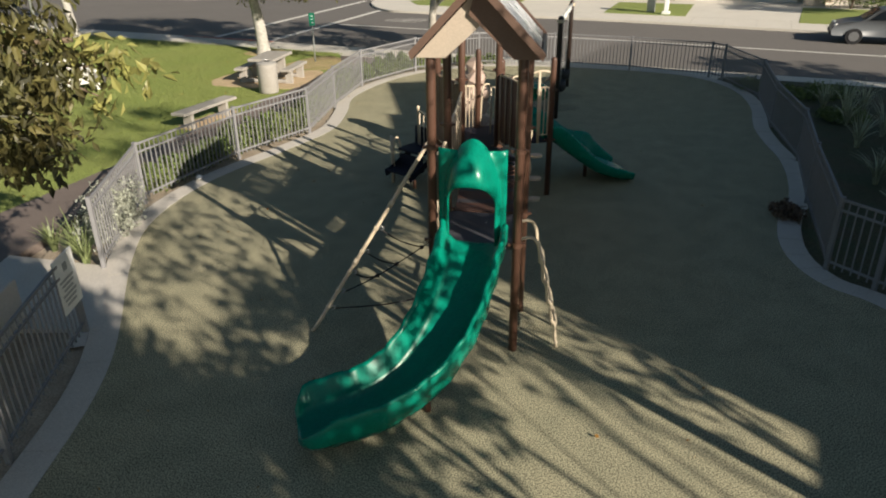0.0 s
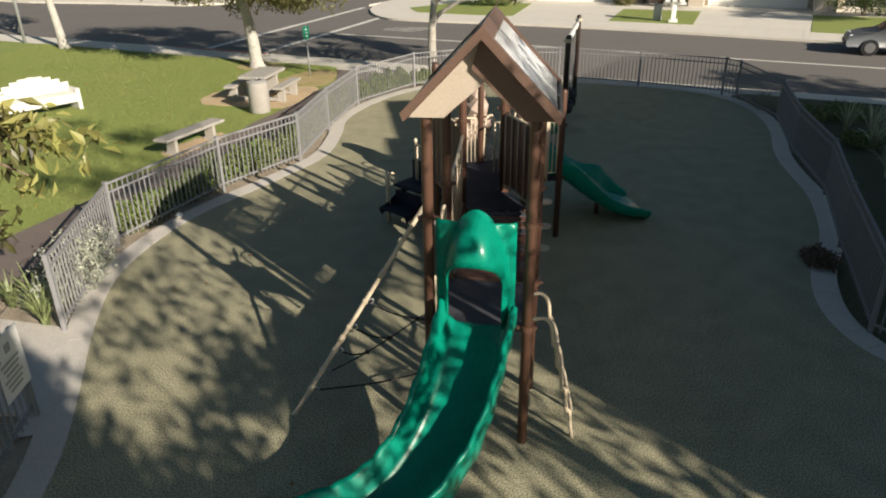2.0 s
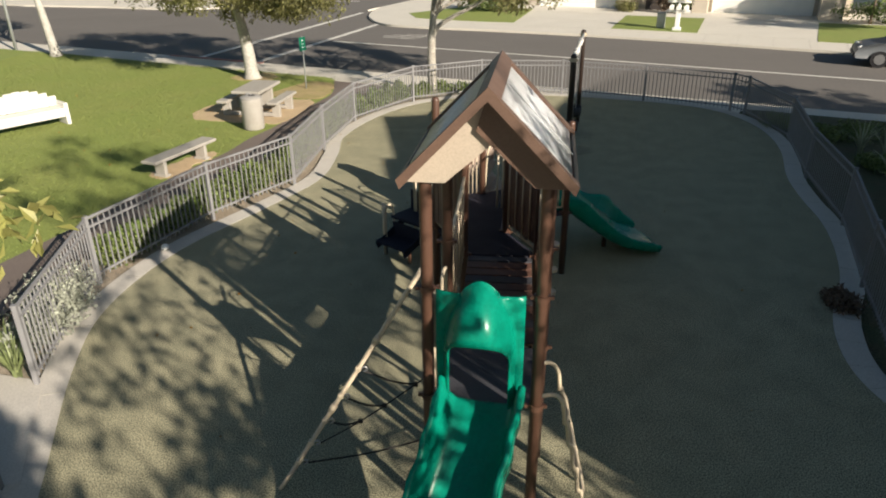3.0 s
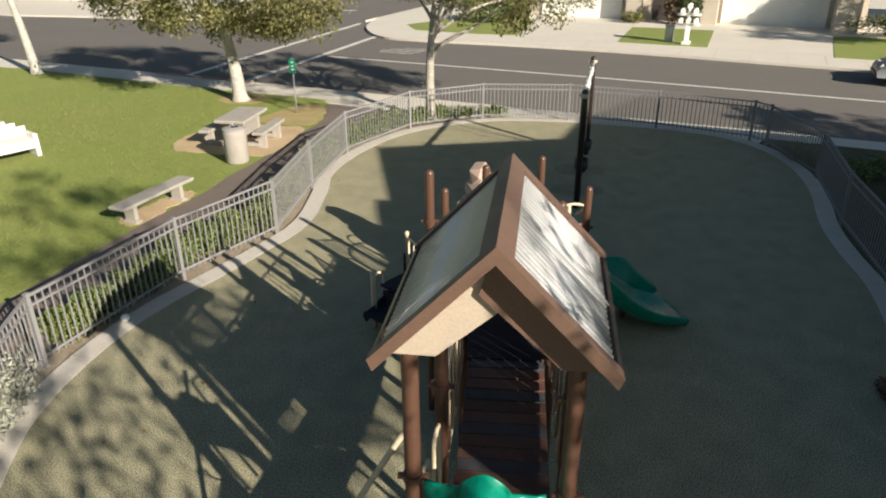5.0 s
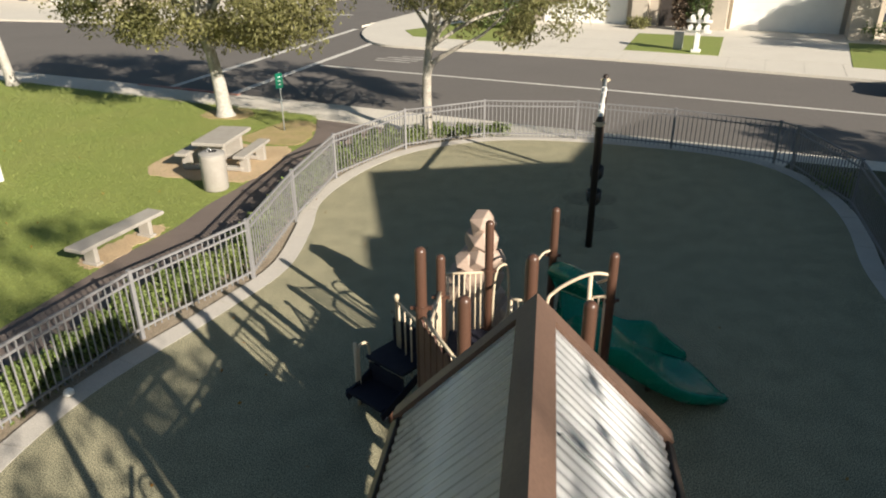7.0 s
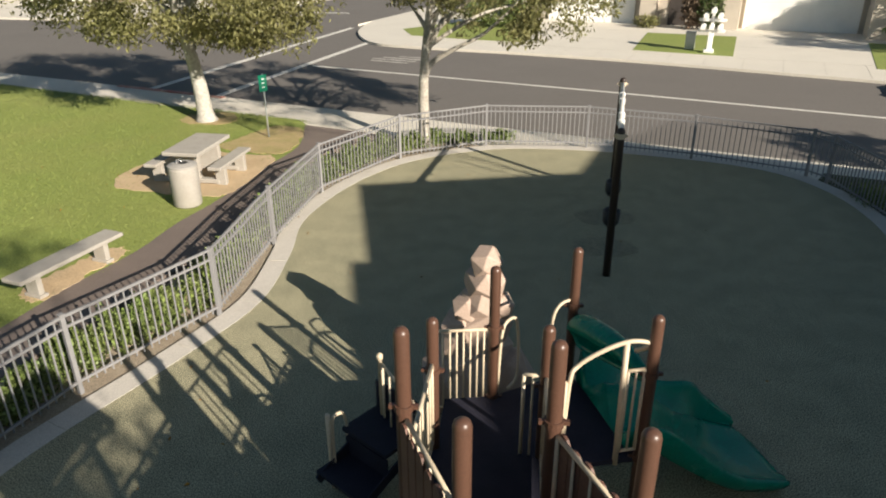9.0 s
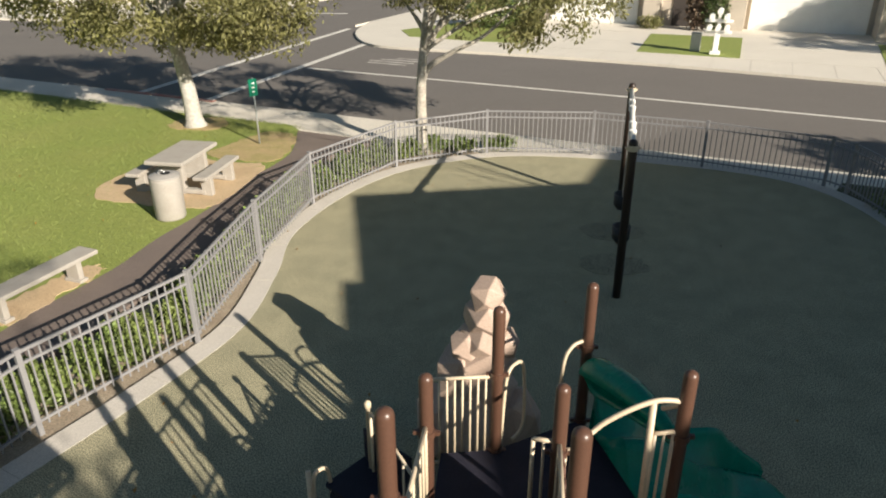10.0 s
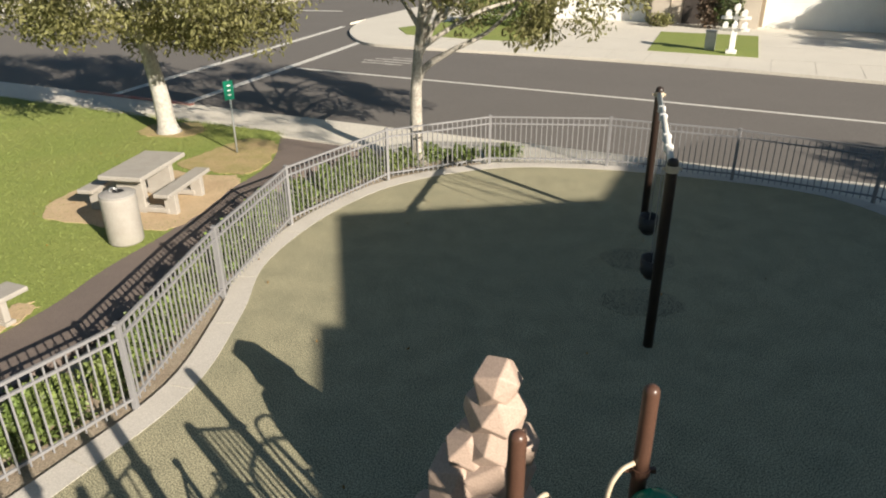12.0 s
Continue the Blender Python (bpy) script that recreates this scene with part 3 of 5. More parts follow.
def ridge_cap():
    """A folded brown cap along the ridge."""
    bm = bmesh.new()
    x1, drop, t = 0.125 * math.cos(slope), 0.125 * math.sin(slope), 0.05
    prof_r = [(-x1, -drop), (0, 0), (x1, -drop), (x1, -drop - t), (0, -t), (-x1, -drop - t)]
    rows = [[bm.verts.new(pose(TC.x, TC.y, 0, 0, 0, ROOF_R) @ Vector((x, y, APEX + 0.065 + z))) for x, z in prof_r] for y in (RY0 + 0.012, RY1 - 0.012)]
    for k in range(6):
        j = (k + 1) % 6
        bm.faces.new((rows[0][k], rows[0][j], rows[1][j], rows[1][k]))
    for r in rows:
        bm.faces.new((r[0], r[1], r[4], r[5]))
        bm.faces.new((r[1], r[2], r[3], r[4]))
    bmesh.ops.recalc_face_normals(bm, faces=bm.faces[:])
    return bm


part("ridge_cap", ridge_cap(), M_ROOFBROWN, roof)

# ---- tall slide with a hood ----
slide = thing("slide", 0.75, 9.15, 0, "glossy green plastic curved slide with a hooded entry", "slide")
axis = curve([(0.76, 9.18, 1.40), (0.72, 8.95, 1.30), (0.62, 8.6, 1.02), (0.46, 8.22, 0.70), (0.20, 7.86, 0.44), (-0.16, 7.58, 0.30), (-0.52, 7.42, 0.25), (-0.90, 7.30, 0.22)], 6)
prof = [(-0.37, 0.29), (-0.35, 0.315), (-0.315, 0.285), (-0.285, 0.08), (-0.22, 0.0), (0.0, -0.015), (0.22, 0.0), (0.285, 0.08), (0.315, 0.285), (0.35, 0.315), (0.37, 0.29), (0.355, 0.04), (0.27, -0.07), (-0.27, -0.07), (-0.35, 0.04)]
bm = bmesh.new()
rings = []
N = len(axis)
for i, p in enumerate(axis):
    d = (axis[min(i + 1, N - 1)] - axis[max(i - 1, 0)]).normalized()
    s = Vector((d.y, -d.x, 0)).normalized() * -1
    u = s.cross(d) * -1
    if u.z < 0:
        u = -u
    t = i / (N - 1)
    tail = max(0.0, (t - 0.86) / 0.14)
    wid = 1 - 0.14 * tail ** 2.2 - 0.4 * max(0.0, (t - 0.94) / 0.06) ** 2
    ring_v = []
    for x, z in prof:
        ruffle = 0.011 * math.sin(i * 1.5) if abs(x) > 0.3 else 0.0
        ring_v.append(bm.verts.new(p + s * (x * wid + (ruffle if x > 0 else -ruffle)) + u * (z * (1 - (0.8 if x > 0 else 0.15) * tail) * (1 - 0.55 * max(0.0, (t - 0.95) / 0.05)) if z > 0 else z)))
    rings.append(ring_v)
for a, b in zip(rings, rings[1:]):
    for k in range(len(prof)):
        j = (k + 1) % len(prof)
        bm.faces.new((a[k], a[j], b[j], b[k]))
bm.faces.new(rings[0])
bm.faces.new(rings[-1][::-1])
bmesh.ops.recalc_face_normals(bm, faces=bm.faces[:])
part("chute", bm, M_GREEN, slide, smooth=True)

# hood: a flat entry panel with an opening under a dome that bulges forward
bm = bmesh.new()
HW, H0, H1 = 0.37, 1.30, 2.43
cols = []
n = 36
for k in range(n + 1):
    a = math.pi * k / n
    ca, sa = -math.cos(a), math.sin(a)
    bend = math.copysign(abs(ca) ** 0.8, ca)
    sq = max(abs(ca), sa)
    top = H1 + 0.05 * (ca / sq) ** 2
    dome = (0.29 * math.copysign(abs(ca) ** 1.15, ca), 1.80 + 0.76 * sa ** 0.85)
    rim = (HW * max(-1, min(1, ca / sq)), 1.80 + (top - 1.80) * min(1, sa / sq))
    if dome[1] > rim[1] - 0.02 and sa > 0.7:
        rim = (dome[0] * 1.04, dome[1] + 0.012)
    cols.append(((0.25 * bend, 1.80 + 0.36 * sa ** 0.75), dome, rim, 0.10 + 0.26 * sa ** 1.2))
low = [((0.255, 1.36), (0.29, 1.34), (HW, H0), 0.08), ((0.25, 1.6), (0.29, 1.6), (HW, 1.6), 0.1)]
flip = [tuple((-p[0], p[1]) for p in c[:3]) + (c[3],) for c in low]
cols = flip + cols + low[::-1]
grid = []
for inner, dome, rim, f0 in cols:
    row = []
    for j in range(9):
        t = j / 8
        q = t ** 0.85
        x, z = inner[0] + (dome[0] - inner[0]) * q, inner[1] + (dome[1] - inner[1]) * q
        row.append(bm.verts.new(tower_at(x - 0.02, -HALF - 0.04 - (f0 - 0.04) * (1 - t ** 2.0), z)))
    for t in (0.5, 1.0):
        row.append(bm.verts.new(tower_at(dome[0] + (rim[0] - dome[0]) * t - 0.02, -HALF - 0.04 + 0.01 * t, dome[1] + (rim[1] - dome[1]) * t)))
    grid.append(row)
for a, b in zip(grid, grid[1:]):
    for j in range(10):
        bm.faces.new((a[j], a[j + 1], b[j + 1], b[j]))
bmesh.ops.recalc_face_normals(bm, faces=bm.faces[:])
bmesh.ops.solidify(bm, geom=bm.faces[:], thickness=0.025)
bmesh.ops.recalc_face_normals(bm, faces=bm.faces[:])
part("hood", bm, M_GREEN, slide, smooth=True)
part("leg", capped_post(0.30, 7.95, 0.42, 0.04), M_BROWN, slide, "brown steel support leg", smooth=True)
part("leg", capped_post(-0.55, 7.42, 0.2, 0.04), M_BROWN, slide, "brown steel support leg", smooth=True)

# ---- plank bridge and upper deck ----
P8, P9, P1, P5 = (0.49, 12.25), (1.42, 12.22), (0.08, 13.10), (1.04, 13.0)
PE, PD, PC, PA, PB = (0.17, 14.32), (1.11, 14.25), (2.01, 14.46), (0.69, 15.28), (1.5, 15.74)
RTL, RTR = tower_at(-HALF, HALF), tower_at(HALF, HALF)


def slat_mesh(w, h, m, t=0.02):
    """An upright board with a rounded head."""
    out = [(-w / 2, 0), (w / 2, 0)] + [(w / 2 * math.cos(a), h - w / 2 + w / 2 * math.sin(a)) for a in (0, 0.5, 1.05, 1.57, 2.09, 2.64, math.pi)]
    bm = bmesh.new()
    f = [bm.verts.new(m @ Vector((x, -t / 2, z))) for x, z in out]
    b = [bm.verts.new(m @ Vector((x, t / 2, z))) for x, z in out]
    bm.faces.new(f)
    bm.faces.new(b[::-1])
    for k in range(len(f)):
        j = (k + 1) % len(f)
        bm.faces.new((f[k], b[k], b[j], f[j]))
    bmesh.ops.recalc_face_normals(bm, faces=bm.faces[:])
    return bm


bridge = thing("plank_bridge", 0.9, 11.2, DECK, "bridge of brown and dark planks with tan handrails", "bridge")
n = 12
for k in range(n):
    t = (k + 0.5) / n
    y = 10.22 + t * 2.05
    x = 0.87 + 0.08 * t
    z = DECK - 0.03 - 0.10 * math.sin(math.pi * t) * 0.5
    part("plank", box((0.80, 0.155, 0.035), pose(x, y, z, 0, 0, -2), 0.004), M_SLATE if k % 3 == 2 else M_PLANK, bridge)
for sx, a, b in ((-1, RTL, P8), (1, RTR, P9)):
    ax, ay = a[0], a[1]
    bx, by = b
    for h, r in ((1.05, 0.02), (0.12, 0.016)):
        part("handrail" if h > 0.5 else "lower_rail", tube([(ax + (bx - ax) * t, ay + (by - ay) * t, DECK + h - 0.06 * math.sin(math.pi * t)) for t in (0.03, .25, .5, .75, 0.97)], r, 8), M_TAN, bridge, smooth=True)
    away = Vector((by - ay, ax - bx, 0)).normalized() * sx
    turn = math.degrees(math.atan2(by - ay, bx - ax))
    for k in range(13):
        t = (k + 0.5) / 13
        z = DECK - 0.06 * math.sin(math.pi * t)
        p = Vector((ax + (bx - ax) * t, ay + (by - ay) * t, z + 0.1)) + away * 0.02
        part("slat", slat_mesh(0.138, 0.88 + 0.03 * (k % 2), pose(*p, 0, 0, turn)), M_PLANK, bridge, "brown upright board with a rounded head")
        if k % 2:
            q = Vector((ax + (bx - ax) * (k / 13), ay + (by - ay) * (k / 13), z)) - away * 0.012
            part("baluster", tube(upright(q.x, q.y, z + 0.12, z + 1.03), 0.011, 6), M_TAN, bridge, smooth=True)

# hand loops at the tower's sides
for sx, y0 in ((-1, -0.36), (-1, 0.02), (1, -0.30)):
    lp = [tower_at(sx * (HALF - 0.03), y0, DECK + 0.03), tower_at(sx * (HALF - 0.03), y0, DECK + 0.85), tower_at(sx * (HALF - 0.03), y0 + 0.06, DECK + 0.96), tower_at(sx * (HALF - 0.03), y0 + 0.15, DECK + 0.96), tower_at(sx * (HALF - 0.03), y0 + 0.21, DECK + 0.85), tower_at(sx * (HALF - 0.03), y0 + 0.21, DECK + 0.03)]
    part("hand_loop", tube(curve(lp, 5), 0.017, 8), M_TAN, tower, "tan steel hand loop", smooth=True)

upper = thing("upper_deck", 0.75, 12.7, 0, "raised play deck with brown posts and tan barriers", "play deck")
for p in (P8, P9, P1, P5):
    post_part(upper, *p, 3.18, (DECK, 2.58))
part("deck", deck_plate([P8, P9, P5, P1], DECK), M_DECK, upper)


def barrier(parent, a, b, z0, z1, n, name="barrier", ends=0.06, loop=False):
    """A tan tube frame with upright bars."""
    A, B = Vector((*a, 0)), Vector((*b, 0))
    d = (B - A).normalized()
    A, B = A + d * ends, B - d * ends
    f = part(name, tube([A + Vector((0, 0, z1)), B + Vector((0, 0, z1))], 0.017, 8), M_TAN, parent, smooth=True)
    part("bottom_rail", tube([A + Vector((0, 0, z0)), B + Vector((0, 0, z0))], 0.014, 8), M_TAN, f, smooth=True)
    for k in range(n + 1):
        q = A.lerp(B, k / n)
        part("bar", tube(upright(q.x, q.y, z0, z1), 0.011 if 0 < k < n else 0.016, 6), M_TAN, f, smooth=True)
    return f


f = barrier(upper, P8, P1, DECK + 0.08, DECK + 1.15, 4)
for k in range(6):
    q = Vector((*P8, 0)).lerp(Vector((*P1, 0)), (k + 0.75) / 6.5)
    part("slat", slat_mesh(0.125, 1.02 + 0.02 * (k % 2), pose(q.x - 0.03, q.y - 0.012, DECK + 0.12, 0, 0, 116)), M_PLANK, f, "brown upright board with a rounded head")
f = barrier(upper, P9, P5, DECK + 0.08, DECK + 1.15, 4)
for k in range(6):
    q = Vector((*P9, 0)).lerp(Vector((*P5, 0)), (k + 0.75) / 6.5)
    part("slat", slat_mesh(0.125, 1.04 + 0.02 * (k % 2), pose(q.x + 0.02, q.y + 0.01, DECK + 0.12, 0, 0, 116)), M_PLANK, f, "brown upright board with a rounded head")

LOW = 1.06
lower = thing("lower_deck", 1.1, 14.8, 0, "lower play deck with brown posts and tan barriers", "play deck")
for p, c in ((PE, 2.02), (PD, 1.95), (PC, 1.96), (PA, 1.87), (PB, 1.88)):
    post_part(lower, *p, 2.53, (LOW, c))
part("deck", deck_plate([PE, PD, PC, PB, PA, (0.21, 15.2)], LOW), M_DECK, lower)
part("ramp", slab([P1, P5, PD, PE], LOW + 0.15, LOW + 0.10), M_DECK, lower, "dark coated step between the decks")
barrier(lower, (0.10, 15.2), PA, LOW - 0.11, LOW + 0.79, 8, ends=0.03)
barrier(lower, P1, PE, LOW + 0.25, LOW + 1.05, 9)
f = barrier(lower, P5, PD, LOW + 0.22, LOW + 1.0, 4)
for k in range(9):
    q = Vector((*P5, 0)).lerp(Vector((*PD, 0)), (k + 0.9) / 9.8)
    part("slat", slat_mesh(0.122, 0.76 + 0.02 * (k % 2), pose(q.x + 0.025, q.y, LOW + 0.22, 0, 0, 87)), M_PLANK, f, "brown upright board with a rounded head")
barrier(lower, PD, (1.33, 14.3), LOW + 0.1, LOW + 0.9, 1, ends=0.05)
barrier(lower, (0.9, 14.28), PD, LOW + 0.1, LOW + 0.98, 2, ends=0.03)
barrier(lower, (1.75, 14.4), PC, LOW + 0.1, LOW + 0.95, 2)
# grab loop by the climbing wall and arch over the second slide
part("grab_loop", tube(curve([(0.74, 15.33, 1.1), (0.77, 15.38, 1.72), (0.84, 15.48, 1.84), (0.93, 15.58, 1.74), (0.95, 15.6, 1.12), (0.85, 15.52, 0.98)], 5), 0.017, 8), M_TAN, lower, smooth=True)
part("grab_loop", tube(curve([(1.45, 15.72, 1.95), (1.35, 15.66, 1.92), (1.28, 15.6, 1.75), (1.27, 15.6, 1.1)], 5), 0.017, 8), M_TAN, lower, smooth=True)
part("slide_arch", tube(curve([(1.29, 14.3, 1.2), (1.31, 14.3, 1.95), (1.38, 14.35, 2.09), (1.57, 14.38, 2.22), (1.77, 14.42, 2.29), (1.92, 14.45, 2.28), (1.99, 14.48, 2.23), (1.9, 14.62, 2.08)], 5), 0.02, 8), M_TAN, lower, smooth=True)
part("slide_arch", tube([(1.79, 14.42, 1.0), (1.77, 14.42, 2.29)], 0.026, 8), M_TAN, lower, smooth=True)

# transfer steps
steps = thing("transfer_steps", -0.6, 15.0, 0, "dark coated transfer steps with tan hand loops", "steps")
tm = pose(-0.71, 14.87, 0.30, 0, 0, -38)
part("tread", box((0.66, 0.42, 0.05), tm, 0.008), M_DECK, steps)
part("riser", box((0.62, 0.02, 0.22), tm @ pose(0, 0.2, 0.14)), M_DECK, steps)
tm2 = pose(-0.45, 15.18, 0.64, 0, 0, -38)
part("tread", box((0.66, 0.5, 0.05), tm2, 0.008), M_DECK, steps)
part("riser", box((0.62, 0.02, 0.34), tm2 @ pose(0, 0.24, 0.2)), M_DECK, steps)
part("side_plate", box((0.02, 0.95, 0.12), pose(-0.30, 14.80, 0.42, 22, 0, -38)), M_DECK, steps)
part("side_plate", box((0.02, 0.95, 0.12), pose(-0.80, 15.2, 0.42, 22, 0, -38)), M_DECK, steps)
part("leg", tube(upright(-0.95, 15.05, 0, 0.28), 0.03, 8), M_BROWN, steps, smooth=True)
part("leg", tube(upright(-0.5, 14.7, 0, 0.28), 0.03, 8), M_BROWN, steps, smooth=True)
part("hand_loop", tube(curve([(-0.93, 15.04, 0.3), (-0.93, 15.06, 0.80), (-0.89, 15.12, 0.88), (-0.83, 15.2, 0.80), (-0.81, 15.22, 0.42)], 5), 0.02, 8), M_TAN, steps, smooth=True)
part("hand_post", tube(upright(-0.96, 15.02, 0.0, 0.95), 0.026, 8), M_TAN, steps, smooth=True)
part("hand_post", tube([(-0.47, 15.42, 0.0), (-0.47, 15.42, 1.36), (-0.47, 15.42, 1.37), (-0.47, 15.42, 1.42), (-0.47, 15.42, 1.44)], [0.022, 0.022, 0.034, 0.034, 0.01], 10), M_TAN, steps, smooth=True)
barrier(steps, (-0.47, 15.42), (0.14, 14.42), 0.42, 1.34, 6)

# ---- second slide ----
slide2 = thing("wide_slide", 2.3, 15.2, 0, "wide wavy green plastic slide from the lower deck", "slide")
SLIDE_D, SLIDE_S = Vector((0.956, 0.293, 0)), Vector((-0.293, 0.956, 0))
axis2 = curve([Vector((1.74, 15.1, 0)) + SLIDE_D * a + Vector((0, 0, z)) for a, z in ((0.0, 1.10), (0.28, 1.04), (0.62, 0.78), (1.0, 0.50), (1.4, 0.27), (1.88, 0.14))], 8)


def slide_profile(t):
    """Across the chute, from the near wall to the far one: two lanes with a crest between them that swings over to the far wall."""
    tail = max(0.0, (t - 0.72) / 0.28)
    far_h = (0.25 + 0.06 * max(0.0, 1 - t / 0.3) + 0.19 * math.exp(-((t - 0.70) / 0.15) ** 2)) * (1 - 0.6 * max(0.0, (t - 0.86) / 0.14))
    near_h = (0.16 + 0.04 * math.sin(t * 7.0)) * (1 - 0.62 * tail ** 1.5)
    c = 0.02 + 0.42 * max(0.0, (t - 0.3) / 0.55) ** 1.6 if t > 0.3 else 0.02
    c = min(c, 0.42)
    ridge = 0.27 * (1 - 0.5 * t) * (1 - tail)
    w = 0.61 * (1 - 0.10 * tail ** 2)
    top = [(-w, near_h - 0.03), (-w + 0.03, near_h), (-w + 0.075, near_h - 0.03), (-w + 0.14, 0.05), (-w + 0.26, 0.0), (c - 0.24, 0.0), (c - 0.10, 0.05 * (1 - tail) + 0.4 * ridge), (c - 0.02, ridge), (c + 0.05, ridge * 0.9)]
    gap = w - 0.08 - (c + 0.05)
    top += [(c + 0.05 + gap * 0.3, 0.35 * ridge), (c + 0.05 + gap * 0.6, 0.05), (w - 0.08, far_h - 0.05), (w - 0.03, far_h), (w, far_h - 0.03)]
    return top + [(w - 0.05, -0.05), (w - 0.2, -0.11), (-w + 0.2, -0.11), (-w + 0.06, -0.06)]


bm = bmesh.new()
rings = []
N = len(axis2)
for i, p in enumerate(axis2):
    d = (axis2[min(i + 1, N - 1)] - axis2[max(i - 1, 0)]).normalized()
    u = d.cross(SLIDE_S)
    bulge = 0.16 * max(0.0, (i / (N - 1) - 0.8) / 0.2)
    rings.append([bm.verts.new(p + SLIDE_S * x + u * z + d * bulge * (1 - (x / 0.7) ** 2)) for x, z in slide_profile(i / (N - 1))])
for a, b in zip(rings, rings[1:]):
    for k in range(len(a)):
        j = (k + 1) % len(a)
        bm.faces.new((a[k], a[j], b[j], b[k]))
bm.faces.new(rings[0])
bm.faces.new(rings[-1][::-1])
bmesh.ops.recalc_face_normals(bm, faces=bm.faces[:])
part("chute", bm, M_GREEN, slide2, smooth=True)
# canopy over the entry, from post to post
bm = bmesh.new()
rows = []
side_n = Vector((PB[1] - PC[1], PC[0] - PB[0], 0)).normalized()
for i in range(17):
    t = i / 16
    base = Vector((*PB, 0)).lerp(Vector((*PC, 0)), 0.03 + 0.94 * t)
    lo, hi = 1.44 + 0.38 * t ** 1.2, 1.84 + 0.13 * math.sin(math.pi * min(1.0, t * 0.75))
    row = []
    r = (hi - lo) / 2 * min(1.0, 0.55 + 6 * t, 0.7 + 6 * (1 - t))
    for j in range(12):
        a = radians(-95 + 260 * j / 11)
        row.append(bm.verts.new(base + side_n * (0.0 + 0.8 * r * math.cos(a) + 0.04 * math.sin(math.pi * t)) + Vector((0, 0, (lo + hi) / 2 + r * math.sin(a)))))
    rows.append(row)
for a, b in zip(rows, rows[1:]):
    for k in range(11):
        bm.faces.new((a[k], a[k + 1], b[k + 1], b[k]))
bm.faces.new(rows[0])
bm.faces.new(rows[-1][::-1])
bmesh.ops.recalc_face_normals(bm, faces=bm.faces[:])
bmesh.ops.solidify(bm, geom=bm.faces[:], thickness=0.025)
bmesh.ops.recalc_face_normals(bm, faces=bm.faces[:])
part("hood", bm, M_GREEN, slide2, smooth=True)
part("leg", capped_post(2.85, 15.55, 0.28, 0.04), M_BROWN, slide2, "brown steel support leg", smooth=True)

# ---- climbing rock ----
def boulder(cx, cy, cz, rx, ry, rz, seed, n=18):
    """A hewn boulder with broad flat facets and slightly rounded edges."""
    rg = random.Random(seed)
    bm = bmesh.new()
    for k in range(n):
        h = 1 - 2 * (k + 0.5) / n
        a = k * 2.399963 + rg.uniform(-0.35, 0.35)
        q = math.sqrt(max(0.0, 1 - h * h)) * rg.uniform(0.92, 1.12)
        bm.verts.new((cx + rx * q * math.cos(a), cy + ry * q * math.sin(a), max(0.0, cz + rz * h * rg.uniform(0.92, 1.05))))
    r = bmesh.ops.convex_hull(bm, input=bm.verts[:])
    bmesh.ops.delete(bm, geom=list({g for g in r["geom_interior"] + r["geom_unused"] if isinstance(g, bmesh.types.BMVert)}), context="VERTS")
    bmesh.ops.dissolve_limit(bm, angle_limit=radians(14), verts=bm.verts[:], edges=bm.edges[:])
    bmesh.ops.bevel(bm, geom=bm.edges[:], offset=0.011, segments=2, profile=0.5, affect="EDGES", clamp_overlap=True)
    bmesh.ops.recalc_face_normals(bm, faces=bm.faces[:])
    return bm


rock = thing("climbing_rock", 0.6, 16.4, 0, "tan faceted plastic climbing rock beside the deck", "climbing rock")
for b in ((0.60, 16.48, 1.98, 0.205, 0.20, 0.22, 61, 15), (0.61, 16.47, 1.74, 0.265, 0.24, 0.27, 62, 16), (0.60, 16.45, 1.48, 0.285, 0.26, 0.30, 63, 17), (0.76, 16.43, 1.46, 0.19, 0.19, 0.20, 43, 16), (0.42, 16.44, 1.40, 0.22, 0.21, 0.26, 44, 16),
          (0.59, 16.42, 1.20, 0.32, 0.28, 0.32, 64, 18), (0.56, 16.40, 0.92, 0.36, 0.31, 0.34, 65, 18), (0.31, 16.43, 1.04, 0.29, 0.27, 0.38, 66, 18), (0.55, 16.36, 0.55, 0.46, 0.42, 0.55, 47, 26),
          (0.15, 16.46, 0.40, 0.34, 0.33, 0.50, 48, 20), (0.92, 16.36, 0.47, 0.30, 0.32, 0.54, 49, 20)):
    part("boulder", boulder(*b), M_ROCK, rock)

# ---- rope climber ----
net = thing("rope_climber", -0.5, 9.8, 0, "tan pole with a dark rope climbing net", "rope climber")
A0, A1 = Vector((-1.26, 9.46, 0)), Vector((0.22, 9.98, 2.36))
part("pole", tube(curve([A0 + Vector((-0.02, 0, 0)), A0.lerp(A1, 0.06), A0.lerp(A1, 0.5), A1], 4), 0.024, 10), M_TAN, net, smooth=True)
for t in (0.36, 0.66):
    part("sleeve", tube([A0.lerp(A1, t), A0.lerp(A1, t + 0.03)], 0.034, 12), M_TAN, net, smooth=True)
POST_T = tower_at(-HALF, HALF)
knots = [A0.lerp(A1, t) for t in (0.13, 0.22, 0.32, 0.43, 0.55)]
